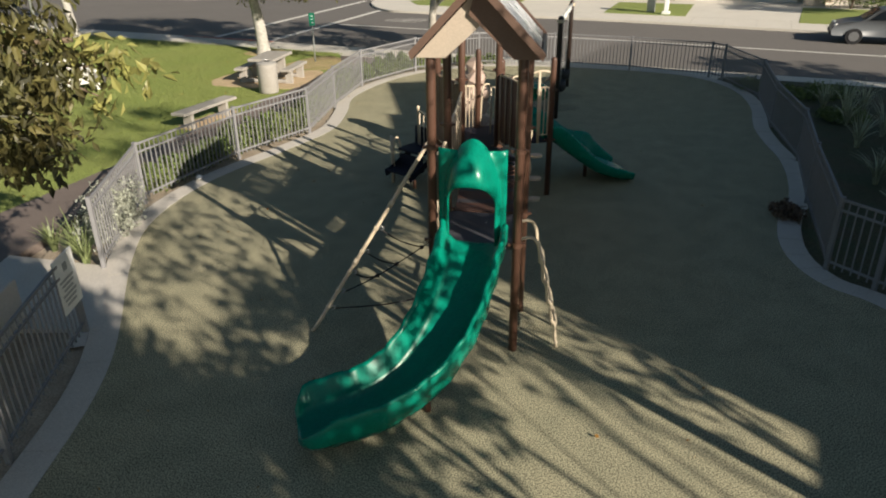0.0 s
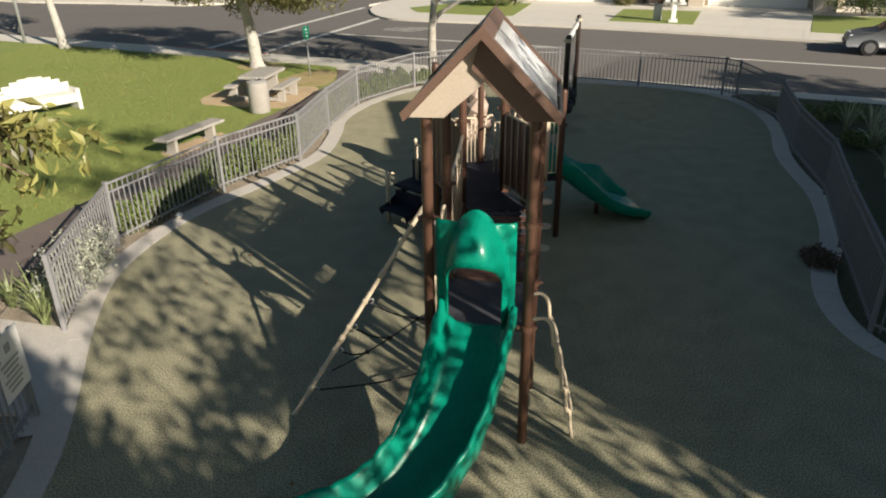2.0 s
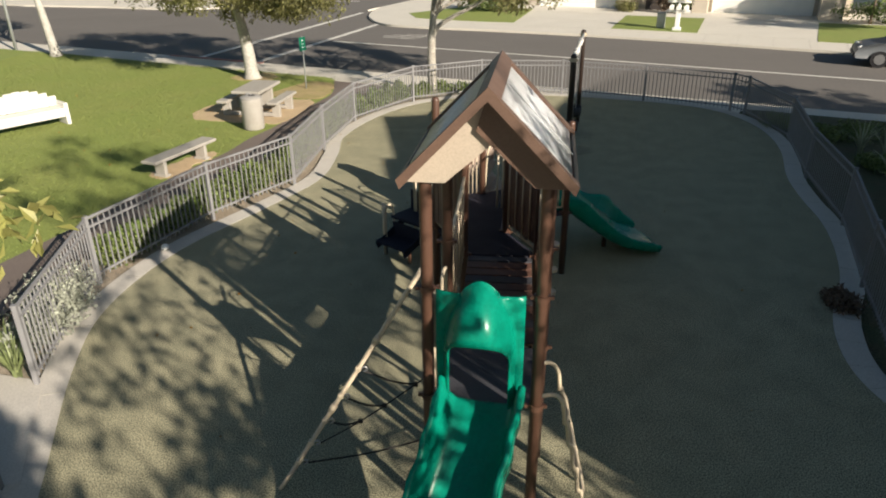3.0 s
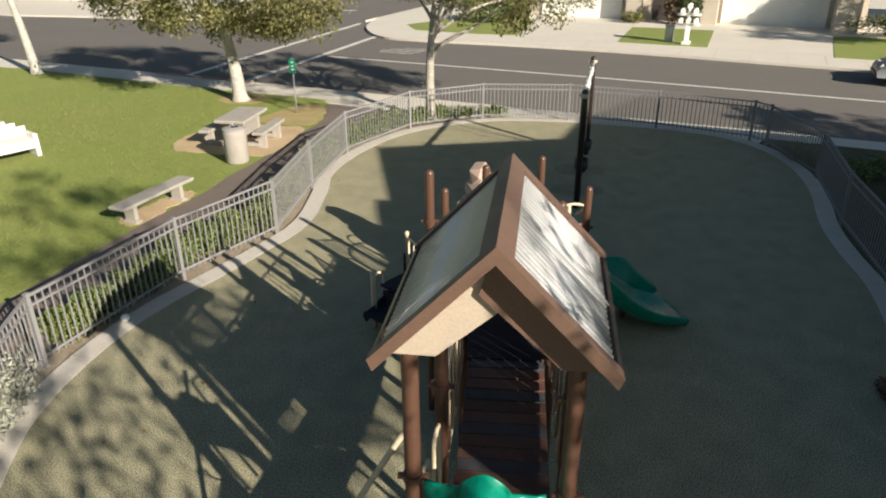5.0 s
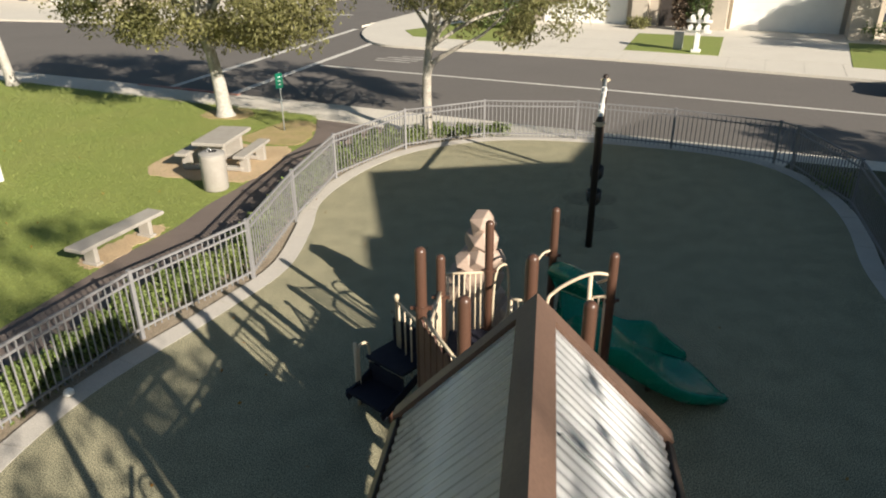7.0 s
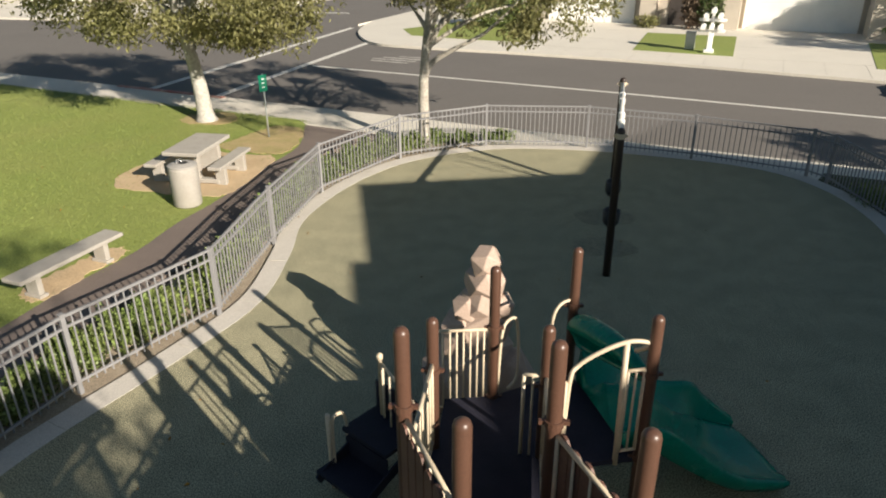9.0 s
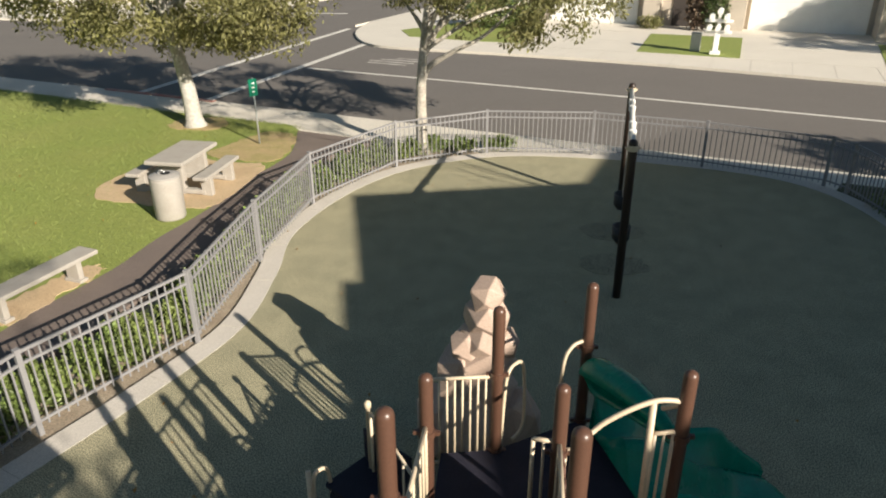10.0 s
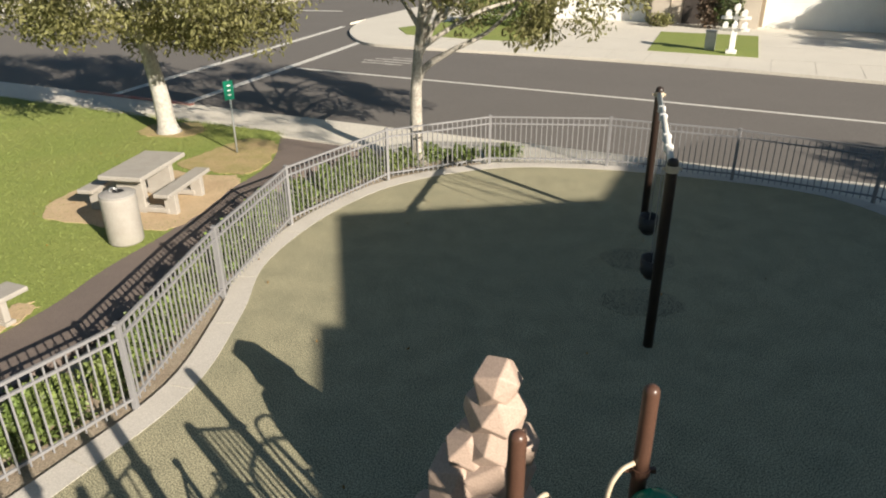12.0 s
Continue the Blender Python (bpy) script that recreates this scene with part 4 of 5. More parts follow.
# the long rope from the low clamp up to the tower post, and shorter ones that meet it
long_rope = curve([knots[1] + Vector((0.06, 0, -0.03)), knots[1].lerp(POST_T + Vector((0, 0, 1.1)), 0.35) + Vector((0, 0, -0.10)), knots[1].lerp(POST_T + Vector((0, 0, 1.1)), 0.7) + Vector((0, 0, -0.06)), POST_T + Vector((0, 0, 1.1))], 6)
part("rope", tube(long_rope, 0.008, 6), M_ROPE, net, smooth=True)
for k, j in ((2, 6), (3, 9), (4, 13)):
    a, b = knots[k] + Vector((0.05, 0, -0.02)), long_rope[j]
    part("rope", tube(curve([a, a.lerp(b, 0.5) + Vector((0, 0, -0.04)), b], 4), 0.010, 6), M_ROPE, net, smooth=True)
    part("rope_joint", box((0.05, 0.035, 0.05), Matrix.Translation(b), 0.012), M_ROPE, net)
low = POST_T + Vector((-0.02, -0.1, 0.25))
part("rope", tube(curve([knots[0] + Vector((0.05, 0, -0.02)), knots[0].lerp(low, 0.5) + Vector((0, 0, -0.07)), low], 5), 0.010, 6), M_ROPE, net, smooth=True)
for p in knots:
    clamp = part("rope_clamp", box((0.055, 0.06, 0.055), Matrix.Translation(p), 0.012), M_TAN, net)
    part("rope_eye", tube(curve([p + Vector((0.02, 0, 0.0)), p + Vector((0.07, 0, 0.025)), p + Vector((0.085, 0, -0.01)), p + Vector((0.05, 0, -0.03))], 4), 0.010, 6), M_CHAIN, clamp, smooth=True)

# ---- curved ladder ----
lad = thing("pod_ladder", 1.6, 9.3, 0, "tan curved ladder with stepped loops against the tower", "ladder")
for dy in (0.0, 0.50):
    ctrl = [(1.27, 9.26 + dy, 1.40), (1.40, 9.26 + dy, 1.42), (1.475, 9.25 + dy, 1.33)]
    part("rail", tube(curve(ctrl + [(1.50, 9.25 + dy, 1.12)], 5), 0.020, 8), M_TAN, lad, smooth=True)
    # the rail steps outwards from loop to loop
    for k in range(4):
        z1, z0 = 1.16 - 0.27 * k, 0.86 - 0.27 * k
        x1 = 1.515 + 0.062 * k
        part("rail", tube(curve([(x1 - 0.02, 9.25 + dy, z1), (x1 + 0.012, 9.25 + dy, z1 - 0.05), (x1 + 0.03, 9.25 + dy, z0 + 0.05), (x1 + 0.05, 9.25 + dy, z0)], 4), 0.019, 8), M_TAN, lad, smooth=True)
    part("rail", tube([(1.73, 9.24 + dy, 0.10), (1.75, 9.23 + dy, 0.0)], 0.019, 8), M_TAN, lad, smooth=True)
for k in range(4):
    z, x = 1.10 - 0.27 * k, 1.52 + 0.062 * k
    part("step", tube(curve([(x, 9.26, z), (x + 0.025, 9.33, z - 0.01), (x + 0.03, 9.50, z - 0.012), (x + 0.025, 9.67, z - 0.01), (x, 9.74, z)], 4), 0.022, 8), M_TAN, lad, smooth=True)
pods = thing("step_climber", 1.6, 12.8, 0, "tan step climber with short wavy pods beside the bridge", "climber")
part("pole", tube(curve([(1.52, 12.7, 1.9), (1.56, 12.7, 1.65), (1.50, 12.7, 1.4), (1.57, 12.7, 1.1), (1.51, 12.7, 0.75), (1.54, 12.7, 0)], 5), 0.02, 8), M_TAN, pods, smooth=True)
for z in (0.55, 0.9, 1.28):
    oval = [(1.64 + 0.115 * math.cos(a), 12.78 + 0.085 * math.sin(a)) for a in (2 * math.pi * k / 20 for k in range(20))]
    bm = slab(oval, z + 0.018, z - 0.018)
    bm.faces.new([v for v in bm.verts if v.co.z < z][::-1])
    part("pod", bm, M_TAN, pods)
    part("pod_arm", tube([(1.53, 12.72, z), (1.60, 12.76, z)], 0.018, 8), M_TAN, pods, smooth=True)

# ---- swing frame ----
SWA, SWB = Vector((2.64, 20.15, 0)), Vector((3.32, 24.05, 0))
swing = thing("swing_set", 2.98, 22.1, 0, "dark brown steel swing frame with a pale beam", "swing frame")
for p in (SWA, SWB):
    part("post", capped_post(p.x, p.y, 2.55, 0.066), M_SWING, swing, smooth=True)
    part("cap_band", collar(bmesh.new(), p.x, p.y, 2.42, 0.066, 0.08), M_TAN, swing)
part("beam", tube([SWA + Vector((0, 0, 2.42)), SWB + Vector((0, 0, 2.42))], 0.045, 12), M_CREAM, swing, "pale painted beam", smooth=True)
sdir = (SWB - SWA).normalized()
sside = Vector((sdir.y, -sdir.x, 0))
for k, t in enumerate((0.28, 0.68)):
    c = SWA.lerp(SWB, t)
    sw = thing("bucket_swing", c.x, c.y, 0.5, "black rubber bucket swing seat on steel chains", "swing", "swings on the frame")
    bm = bmesh.new()
    rows = []
    for i in range(13):
        a = 2 * math.pi * i / 12
        e = sdir * math.cos(a) * 0.17 + sside * math.sin(a) * 0.13
        rows.append([bm.verts.new(c + e * 0.6 + Vector((0, 0, 0.47))), bm.verts.new(c + e + Vector((0, 0, 0.55))), bm.verts.new(c + e * 1.02 + Vector((0, 0, 0.75)))])
    for a, b in zip(rows, rows[1:]):
        for j in range(2):
            bm.faces.new((a[j], b[j], b[j + 1], a[j + 1]))
    bmesh.ops.remove_doubles(bm, verts=bm.verts[:], dist=0.001)
    bmesh.ops.solidify(bm, geom=bm.faces[:], thickness=0.02)
    bmesh.ops.recalc_face_normals(bm, faces=bm.faces[:])
    part("seat", bm, M_BLACK, sw, smooth=True)
    for s in (-1, 1):
        top = c + sdir * s * 0.25 + Vector((0, 0, 2.38))
        bot = c + sdir * s * 0.17 + Vector((0, 0, 0.74))
        part("chain", tube([top, bot], 0.008, 6), M_CHAIN, sw)
        part("hanger", box((0.11, 0.09, 0.11), Matrix.Translation(top + Vector((0, 0, 0.03))), 0.02), M_WHITE, swing, "white beam clamp")

# worn hollows in the rubber under the swings
M_WORN = material("worn_rubber", (0.265, 0.248, 0.168), 0.95, 0.6, 2.2, 66, 0.06, tint=(0.222, 0.208, 0.145), spec=0.2, grain=0.1)
for x, y in ((2.78, 21.3), (2.98, 22.75)):
    rg = random.Random(int(y * 10))
    oval = [(x + 0.62 * rg.uniform(0.9, 1.1) * math.cos(a), y + 0.42 * rg.uniform(0.9, 1.1) * math.sin(a)) for a in (2 * math.pi * k / 22 for k in range(22))]
    single("worn_patch", slab(oval, 0.005, -0.01), M_WORN, (x, y, -0.01), "darker worn patch in the rubber under a swing", "ground", kind="structure")

# ---- concrete furniture on the lawn ----
def precast_bench(x, y, rz, length=1.95, label="pale precast concrete bench on the lawn", name="bench"):
    b = thing(name, x, y, -0.02, label, "bench", rz=rz)
    m = pose(x, y, -0.02, 0, 0, rz)
    part("seat", box((length, 0.42, 0.075), m @ pose(0, 0, 0.415), 0.018), M_PRECAST, b)
    for s in (-1, 1):
        part("leg", box((0.10, 0.28, 0.38), m @ pose(s * (length / 2 - 0.36), 0, 0.19), 0.012), M_PRECAST, b)
        part("foot", box((0.16, 0.36, 0.06), m @ pose(s * (length / 2 - 0.36), 0, 0.03), 0.01), M_PRECAST, b)
    return b


precast_bench(-6.42, 19.6, 72, 2.1)
table = thing("picnic_table", -6.21, 24.93, -0.02, "pale precast concrete picnic table with two benches", "picnic table", rz=84)
ptm = pose(-6.21, 24.93, -0.02, 0, 0, 84)
part("tabletop", box((1.64, 0.88, 0.09), ptm @ pose(0, 0, 0.76), 0.02), M_PRECAST, table)
for s in (-1, 1):
    part("pedestal", box((0.14, 0.55, 0.72), ptm @ pose(s * 0.5, 0, 0.36), 0.015), M_PRECAST, table)
    part("cross_beam", box((0.16, 1.5, 0.10), ptm @ pose(s * 0.5, 0, 0.08), 0.015), M_PRECAST, table)
    bench = part("bench_seat", box((1.64, 0.32, 0.08), ptm @ pose(0, s * 0.78, 0.46), 0.015), M_PRECAST, table)
    for k in (-1, 1):
        part("bench_leg", box((0.13, 0.24, 0.42), ptm @ pose(k * 0.5, s * 0.78, 0.21), 0.012), M_PRECAST, bench)

bin_ = thing("litter_bin", -5.78, 23.06, -0.02, "round pale concrete litter bin with a metal lid", "litter bin")
part("drum", tube([(-5.78, 23.06, -0.02), (-5.78, 23.06, 0.02), (-5.78, 23.06, 0.8), (-5.78, 23.06, 0.84)], [0.275, 0.295, 0.30, 0.295], 28), M_PRECAST, bin_, smooth=True)
bm = tube([(-5.78, 23.06, 0.842), (-5.78, 23.06, 0.875), (-5.78, 23.06, 0.885), (-5.78, 23.06, 0.915), (-5.78, 23.06, 0.92)], [0.303, 0.30, 0.275, 0.19, 0.14], 28)
part("lid", bm, M_BINLID, bin_, "dull grey concrete lid")
part("opening", tube([(-5.74, 23.04, 0.9205), (-5.74, 23.04, 0.926)], [0.095, 0.09], 20), M_BLACK, bin_)
part("lid_handle", tube(curve([(-5.86, 22.99, 0.90), (-5.86, 23.0, 0.97), (-5.80, 23.02, 0.985), (-5.75, 23.03, 0.93)], 4), 0.012, 8), M_CHAIN, bin_, smooth=True)

# white bench with an arched back
wb = thing("garden_bench", -12.1, 22.6, -0.02, "bright white bench with an arched slatted back", "bench", rz=55)
wm = pose(-12.1, 22.6, -0.02, 0, 0, 55)
part("seat", box((2.1, 0.5, 0.07), wm @ pose(0, 0, 0.45), 0.015), M_CREAM, wb)
for k in range(9):
    x = -0.92 + 0.23 * k
    h = 0.42 * (1 - (x / 1.15) ** 2) + 0.12
    part("back_slat", box((0.222, 0.05, h), wm @ pose(x, 0.23, 0.5 + h / 2), 0.01), M_CREAM, wb)
for s in (-1, 1):
    part("arm", box((0.12, 0.55, 0.62), wm @ pose(s * 1.05, 0, 0.31), 0.02), M_CREAM, wb)
part("apron", box((2.0, 0.06, 0.18), wm @ pose(0, -0.2, 0.32), 0.01), M_CREAM, wb)

# small green sign on a post
sg = thing("park_sign", -5.55, 28.25, -0.02, "small green park sign with white marks on a grey post", "sign")
part("post", tube(upright(-5.55, 28.25, -0.02, 1.75), 0.025, 8), M_POSTGREY, sg, smooth=True)
part("panel", box((0.27, 0.025, 0.44), pose(-5.55, 28.22, 1.5, 0, 0, 58), 0.006), M_SIGN, sg)
for k in range(3):
    part("printed_mark", box((0.09, 0.006, 0.03), pose(-5.55, 28.22, 1.61 - 0.11 * k, 0, 0, 58) @ pose(0, -0.016, 0)), M_WHITE, sg)

# ---- plants ----
def leaves_mesh(name, centres, size, mat, rng, droop=0.3, aspect=2.4):
    """Many small folded leaves, one at each centre."""
    C = np.array(centres)
    n = len(C)
    d = rng.normal(size=(n, 3))
    d[:, 2] -= droop * 1.5
    d /= np.linalg.norm(d, axis=1)[:, None]
    r = rng.normal(size=(n, 3))
    s = np.cross(d, r)
    s /= np.linalg.norm(s, axis=1)[:, None]
    L = size * rng.uniform(0.7, 1.35, (n, 1))
    W = L / aspect
    up = np.cross(s, d) * W * 0.25
    V = np.stack([C, C + d * L * 0.5 + s * W * 0.5 + up, C + d * L, C + d * L * 0.5 - s * W * 0.5 + up], 1).reshape(-1, 3)
    me = bpy.data.meshes.new(name)
    me.from_pydata(V.tolist(), [], [(4 * i, 4 * i + 1, 4 * i + 2, 4 * i + 3) for i in range(n)])
    me.materials.append(mat)
    return me


def clump_points(rng, centre, radii, n, clumps, clump_r):
    """Leaf places in uneven clumps inside an egg-shaped crown."""
    c = np.array(centre)
    u = rng.normal(size=(clumps, 3))
    u /= np.linalg.norm(u, axis=1)[:, None]
    u *= rng.uniform(0.35, 1.0, (clumps, 1)) ** 0.6
    cc = c + u * np.array(radii)
    k = rng.integers(0, clumps, n)
    g = rng.normal(size=(n, 3))
    g /= np.linalg.norm(g, axis=1)[:, None]
    g *= rng.uniform(0, 1, (n, 1)) ** 0.45 * clump_r * rng.uniform(0.6, 1.3, (clumps, 1))[k]
    return cc[k] + g * np.array((1, 1, 0.75)), cc


def tree(x, y, trunk, radius, crown, radii, n, label, seed, bark, leaf, leaf_size=0.11, clumps=46, clump_r=0.55, limbs=7, droop=0.5):
    """Tapered trunk along control points, limbs to the clumps, and a crown of leaves."""
    rng = np.random.default_rng(seed)
    t = thing("tree", x, y, -0.03, label, "tree")
    line = curve(trunk, 6)
    rs = [radius * (1.45 if i == 0 else 1.12 if i == 1 else 1.0) * (1 - 0.62 * i / (len(line) - 1)) for i in range(len(line))]
    part("trunk", tube(line, rs, 14), bark, t, smooth=True)
    pts, cc = clump_points(rng, crown, radii, n, clumps, clump_r)
    for k in range(limbs):
        e = Vector(cc[k])
        s = line[int(len(line) * (0.55 + 0.4 * k / limbs))]
        m1 = s.lerp(e, 0.45) + Vector((0, 0, 0.25 * (e - s).length * 0.3))
        lm = curve([s, m1, e], 5)
        part("limb", tube(lm, [radius * 0.42 * (1 - 0.8 * i / (len(lm) - 1)) for i in range(len(lm))], 8), bark, t, smooth=True)
    me = leaves_mesh("crown", pts - np.array((x, y, -0.03)), leaf_size, leaf, rng, droop)
    ob = new("crown", me)
    ob.parent = t
    return t


tree(-8.0, 30.0, [(-8.0, 30.0, -0.05), (-8.1, 30.05, 1.2), (-8.35, 30.1, 2.6), (-8.65, 30.1, 4.2)], 0.26, (-8.3, 29.9, 4.3), (4.6, 3.5, 2.55), 43000,
     "broad street tree with a pale trunk and olive leaves", 11, M_BARK_W, M_LEAF, 0.14, 170, 0.72, 9)
young = tree(-1.1, 27.7, [(-1.1, 27.7, -0.05), (-1.12, 27.75, 1.4), (-1.05, 28.0, 2.7), (-0.9, 28.05, 4.0)], 0.165, (1.0, 28.5, 4.7), (3.3, 2.3, 2.25), 16000,
     "young street tree with a pale forked trunk and sparse leaves", 12, M_BARK_Y, M_LEAF, 0.13, 66, 0.58, 10)
part("limb", tube(curve([(-1.1, 28.0, 1.75), (-0.92, 28.02, 2.1), (-0.35, 28.06, 2.45), (0.45, 28.15, 2.85), (1.3, 28.3, 3.6)], 5), [0.095 - 0.0034 * k for k in range(21)], 10), M_BARK_Y, young, smooth=True)
tree(-18.2, 34.5, [(-18.2, 34.5, -0.05), (-18.5, 34.5, 2.5), (-19.0, 34.5, 5)], 0.2, (-19.2, 34.5, 6.6), (2.8, 2.6, 1.5), 3000,
     "slender street tree with a pale leaning trunk", 13, M_BARK_W, M_LEAF, 0.2, 30, 0.8, 6)
tree(-6.1, 6.6, [(-6.1, 6.6, -0.05), (-5.9, 6.7, 1.4), (-5.2, 7.0, 2.7), (-4.1, 7.3, 3.5)], 0.15, (-3.8, 7.3, 3.75), (1.4, 1.15, 1.4), 12500,
     "leafy tree with broad dark green and yellowing leaves", 14, M_BARK, M_LEAF3, 0.115, 70, 0.42, 8, droop=0.8)
tree(-6.6, 7.9, [(-6.6, 7.9, -0.05), (-6.2, 7.9, 1.8), (-4.6, 8.0, 3.4), (-2.75, 8.1, 3.75)], 0.07, (-2.75, 8.1, 3.5), (0.75, 0.3, 0.3), 150,
     "thin branching tree with a few yellow-green leaves", 16, M_BARK, M_SPRIG, 0.14, 14, 0.22, 4, droop=0.9)
# unseen trees, added so that their crowns dapple the ground and the road
for i, (x, y, cx, cy, cz, rad, n, size) in enumerate(((7.5, 3.2, 7.15, 3.35, 6.0, (1.5, 1.5, 2.2), 400, 0.18), (6.9, -3.1, 6.8, -3.0, 6.9, (1.15, 1.15, 2.2), 11000, 0.22), (7.6, 0.2, 7.36, 0.16, 7.0, (1.3, 1.2, 1.7), 560, 0.2), (7.9, -1.9, 7.7, -1.9, 5.5, (1.0, 1.0, 1.2), 3200, 0.2), (22.3, 15.9, 22.3, 15.9, 7.0, (2.0, 2.0, 1.3), 3600, 0.22))):
    tree(x, y, [(x, y, -0.05), (x - 0.05, y, 2.0), (x - 0.1, y, 4.0), (cx, cy, cz)], 0.06 if i == 2 else 0.12, (cx, cy, cz), rad, n,
         "tall leafy tree out of view, added for its dappled shade", 15 + i, M_BARK, M_LEAF2, size, 60, 0.55, 4)


# more unseen crowns on thin stems, each added to shade one spot
for i, (x, y, cx, cy, cz, rad, n, size, clumps, stem) in enumerate(((8.6, 0.0, 8.35, 0.1, 5.9, (1.2, 1.0, 1.0), 1150, 0.17, 26, 0.03), (10.6, 0.4, 11.1, 0.3, 5.5, (1.1, 0.9, 0.5), 480, 0.18, 22, 0.07), (27.6, 37.0, 27.1, 36.2, 6.2, (3.0, 2.2, 1.1), 6500, 0.2, 60, 0.12),
                                                                        (18.0, -8.0, 18.0, -8.0, 17.0, (2.2, 2.0, 1.6), 480, 0.26, 26, 0.05),
                                                                        (12.9, -3.6, 12.45, -1.35, 9.0, (0.75, 0.75, 0.45), 650, 0.17, 22, 0.05), (12.3, 0.7, 11.0, 0.5, 9.0, (1.25, 1.0, 0.5), 1100, 0.17, 22, 0.05), (14.0, 12.6, 12.2, 12.1, 12.0, (2.5, 1.7, 0.8), 950, 0.2, 26, 0.05))):
    tree(x, y, [(x, y, -0.05), (x - 0.05, y, cz * 0.35), (x - 0.1, y, cz * 0.7), (cx, cy, cz)], stem, (cx, cy, cz), rad, n,
         "leafy tree out of view, added to shade a patch of ground", 35 + i, M_BARK, M_LEAF2, size, clumps, 0.5, 5)


def hedge_run(a, b, width, height, n, seed, label, mat=M_HEDGE, name="hedge", size=0.07):
    """A low uneven hedge from a to b."""
    rng = np.random.default_rng(seed)
    A, B = np.array((*a, 0.0)), np.array((*b, 0.0))
    d = (B - A) / np.linalg.norm(B - A)
    s = np.array((-d[1], d[0], 0))
    t = rng.uniform(0, 1, n * 2)
    t = t[np.sin(t * 13 + seed * 2.1) + 0.5 * np.sin(t * 31 + seed) > rng.uniform(-1.3, -0.1, n * 2)][:n]
    n = len(t)
    w = rng.normal(0, 0.36, n).clip(-0.9, 0.9)
    hmax = height * (0.72 + 0.28 * np.sin(t * 17 + seed) * np.sin(t * 41))
    z = hmax * rng.uniform(0, 1, n) ** 0.55 * np.sqrt(np.maximum(0.1, 1 - w * w))
    P = A + d * (t * np.linalg.norm(B - A))[:, None] + s * (w * width / 2)[:, None]
    P[:, 2] = z - 0.03
    mid = (A + B) / 2
    hedge = thing(name, mid[0], mid[1], -0.04, label, "hedge")
    for k in range(4):
        sel = (t >= k / 4) & (t < (k + 1) / 4)
        if sel.sum() < 20:
            continue
        ob = new("clump", leaves_mesh("clump", P[sel] - np.array((mid[0], mid[1], -0.04)), size, mat, rng, 0.1, 1.7))
        ob.parent = hedge
        tagged(ob, kind="stuff")
        q = P[sel].mean(0)
        w = P[sel][int(rng.integers(sel.sum()))]
        part("stem", tube([(q[0], q[1], -0.04), (w[0], w[1], max(0.1, w[2] * 0.9))], 0.01, 5), M_BARK, hedge)
    return hedge


HL = [(-5.62, 14.3), (-4.95, 16.7), (-3.85, 18.75), (-3.72, 21.2), (-3.45, 24.0), (-2.05, 26.85), (-0.75, 28.0), (1.3, 28.35)]
for i, (a, b) in enumerate(zip(HL, HL[1:])):
    hedge_run(a, b, 0.6, (0.6, 0.8, 0.8, 0.8, 0.75, 0.5, 0.34)[i], 6500 if i < 5 else 3600, 20 + i, "low uneven green hedge behind the fence", size=0.075)


def strap_plant(x, y, h, n, seed, label, mat=M_STRAP):
    """A tuft of long arching leaves."""
    rng = random.Random(seed)
    bm = bmesh.new()
    for _ in range(n):
        a = rng.uniform(0, 2 * math.pi)
        lean = rng.uniform(0.15, 0.8)
        L = h * rng.uniform(0.8, 1.3)
        d = Vector((math.cos(a), math.sin(a), 0))
        s = Vector((-d.y, d.x, 0)) * 0.022
        prev = None
        for k in range(5):
            t = k / 4
            p = Vector((x, y, -0.04)) + d * (L * lean * t * t * 0.9 + 0.04) + Vector((0, 0, L * (t - 0.55 * lean * t * t)))
            w = s * (1 - t * 0.85)
            cur = (bm.verts.new(p + w), bm.verts.new(p - w))
            if prev:
                bm.faces.new((prev[0], prev[1], cur[1], cur[0]))
            prev = cur
    single("strap_leaf_plant", bm, mat, (x, y, -0.04), label, "plant", "strap-leaf plants")


STRAPS = [(9.4, 21.5, 1.0), (9.75, 21.0, 1.1), (10.3, 21.2, 1.0), (7.9, 15.5, 0.9), (8.15, 15.1, 1.0), (8.9, 16.4, 1.1), (7.4, 13.6, 0.9), (9.7, 18.9, 1.1), (8.7, 18.0, 1.0),
          (10.6, 19.6, 1.1), (9.6, 17.2, 1.1), (8.4, 14.2, 1.0), (9.3, 15.2, 1.1), (10.4, 17.6, 1.0), (11.2, 21.0, 1.0), (9.3, 19.9, 0.9), (8.0, 12.6, 1.0), (9.0, 13.4, 1.0)]
for i, (x, y, h) in enumerate(STRAPS):
    strap_plant(x + 0.5, y - 0.15, h * 0.85, 44, 100 + i, "pale grey-green strap-leaf plant in the shaded bed")
for i, (x, y, h) in enumerate(((-5.45, 11.55, 0.7), (-5.15, 11.2, 0.6), (-5.95, 11.7, 0.5), (-4.75, 7.6, 0.6), (-4.9, 6.7, 0.65), (-4.6, 5.6, 0.6), (-5.0, 8.4, 0.55))):
    strap_plant(x, y, h, 46, 200 + i, "green strap-leaf plant beside the fence", M_HEDGE if i > 2 else M_GREENSTRAP)

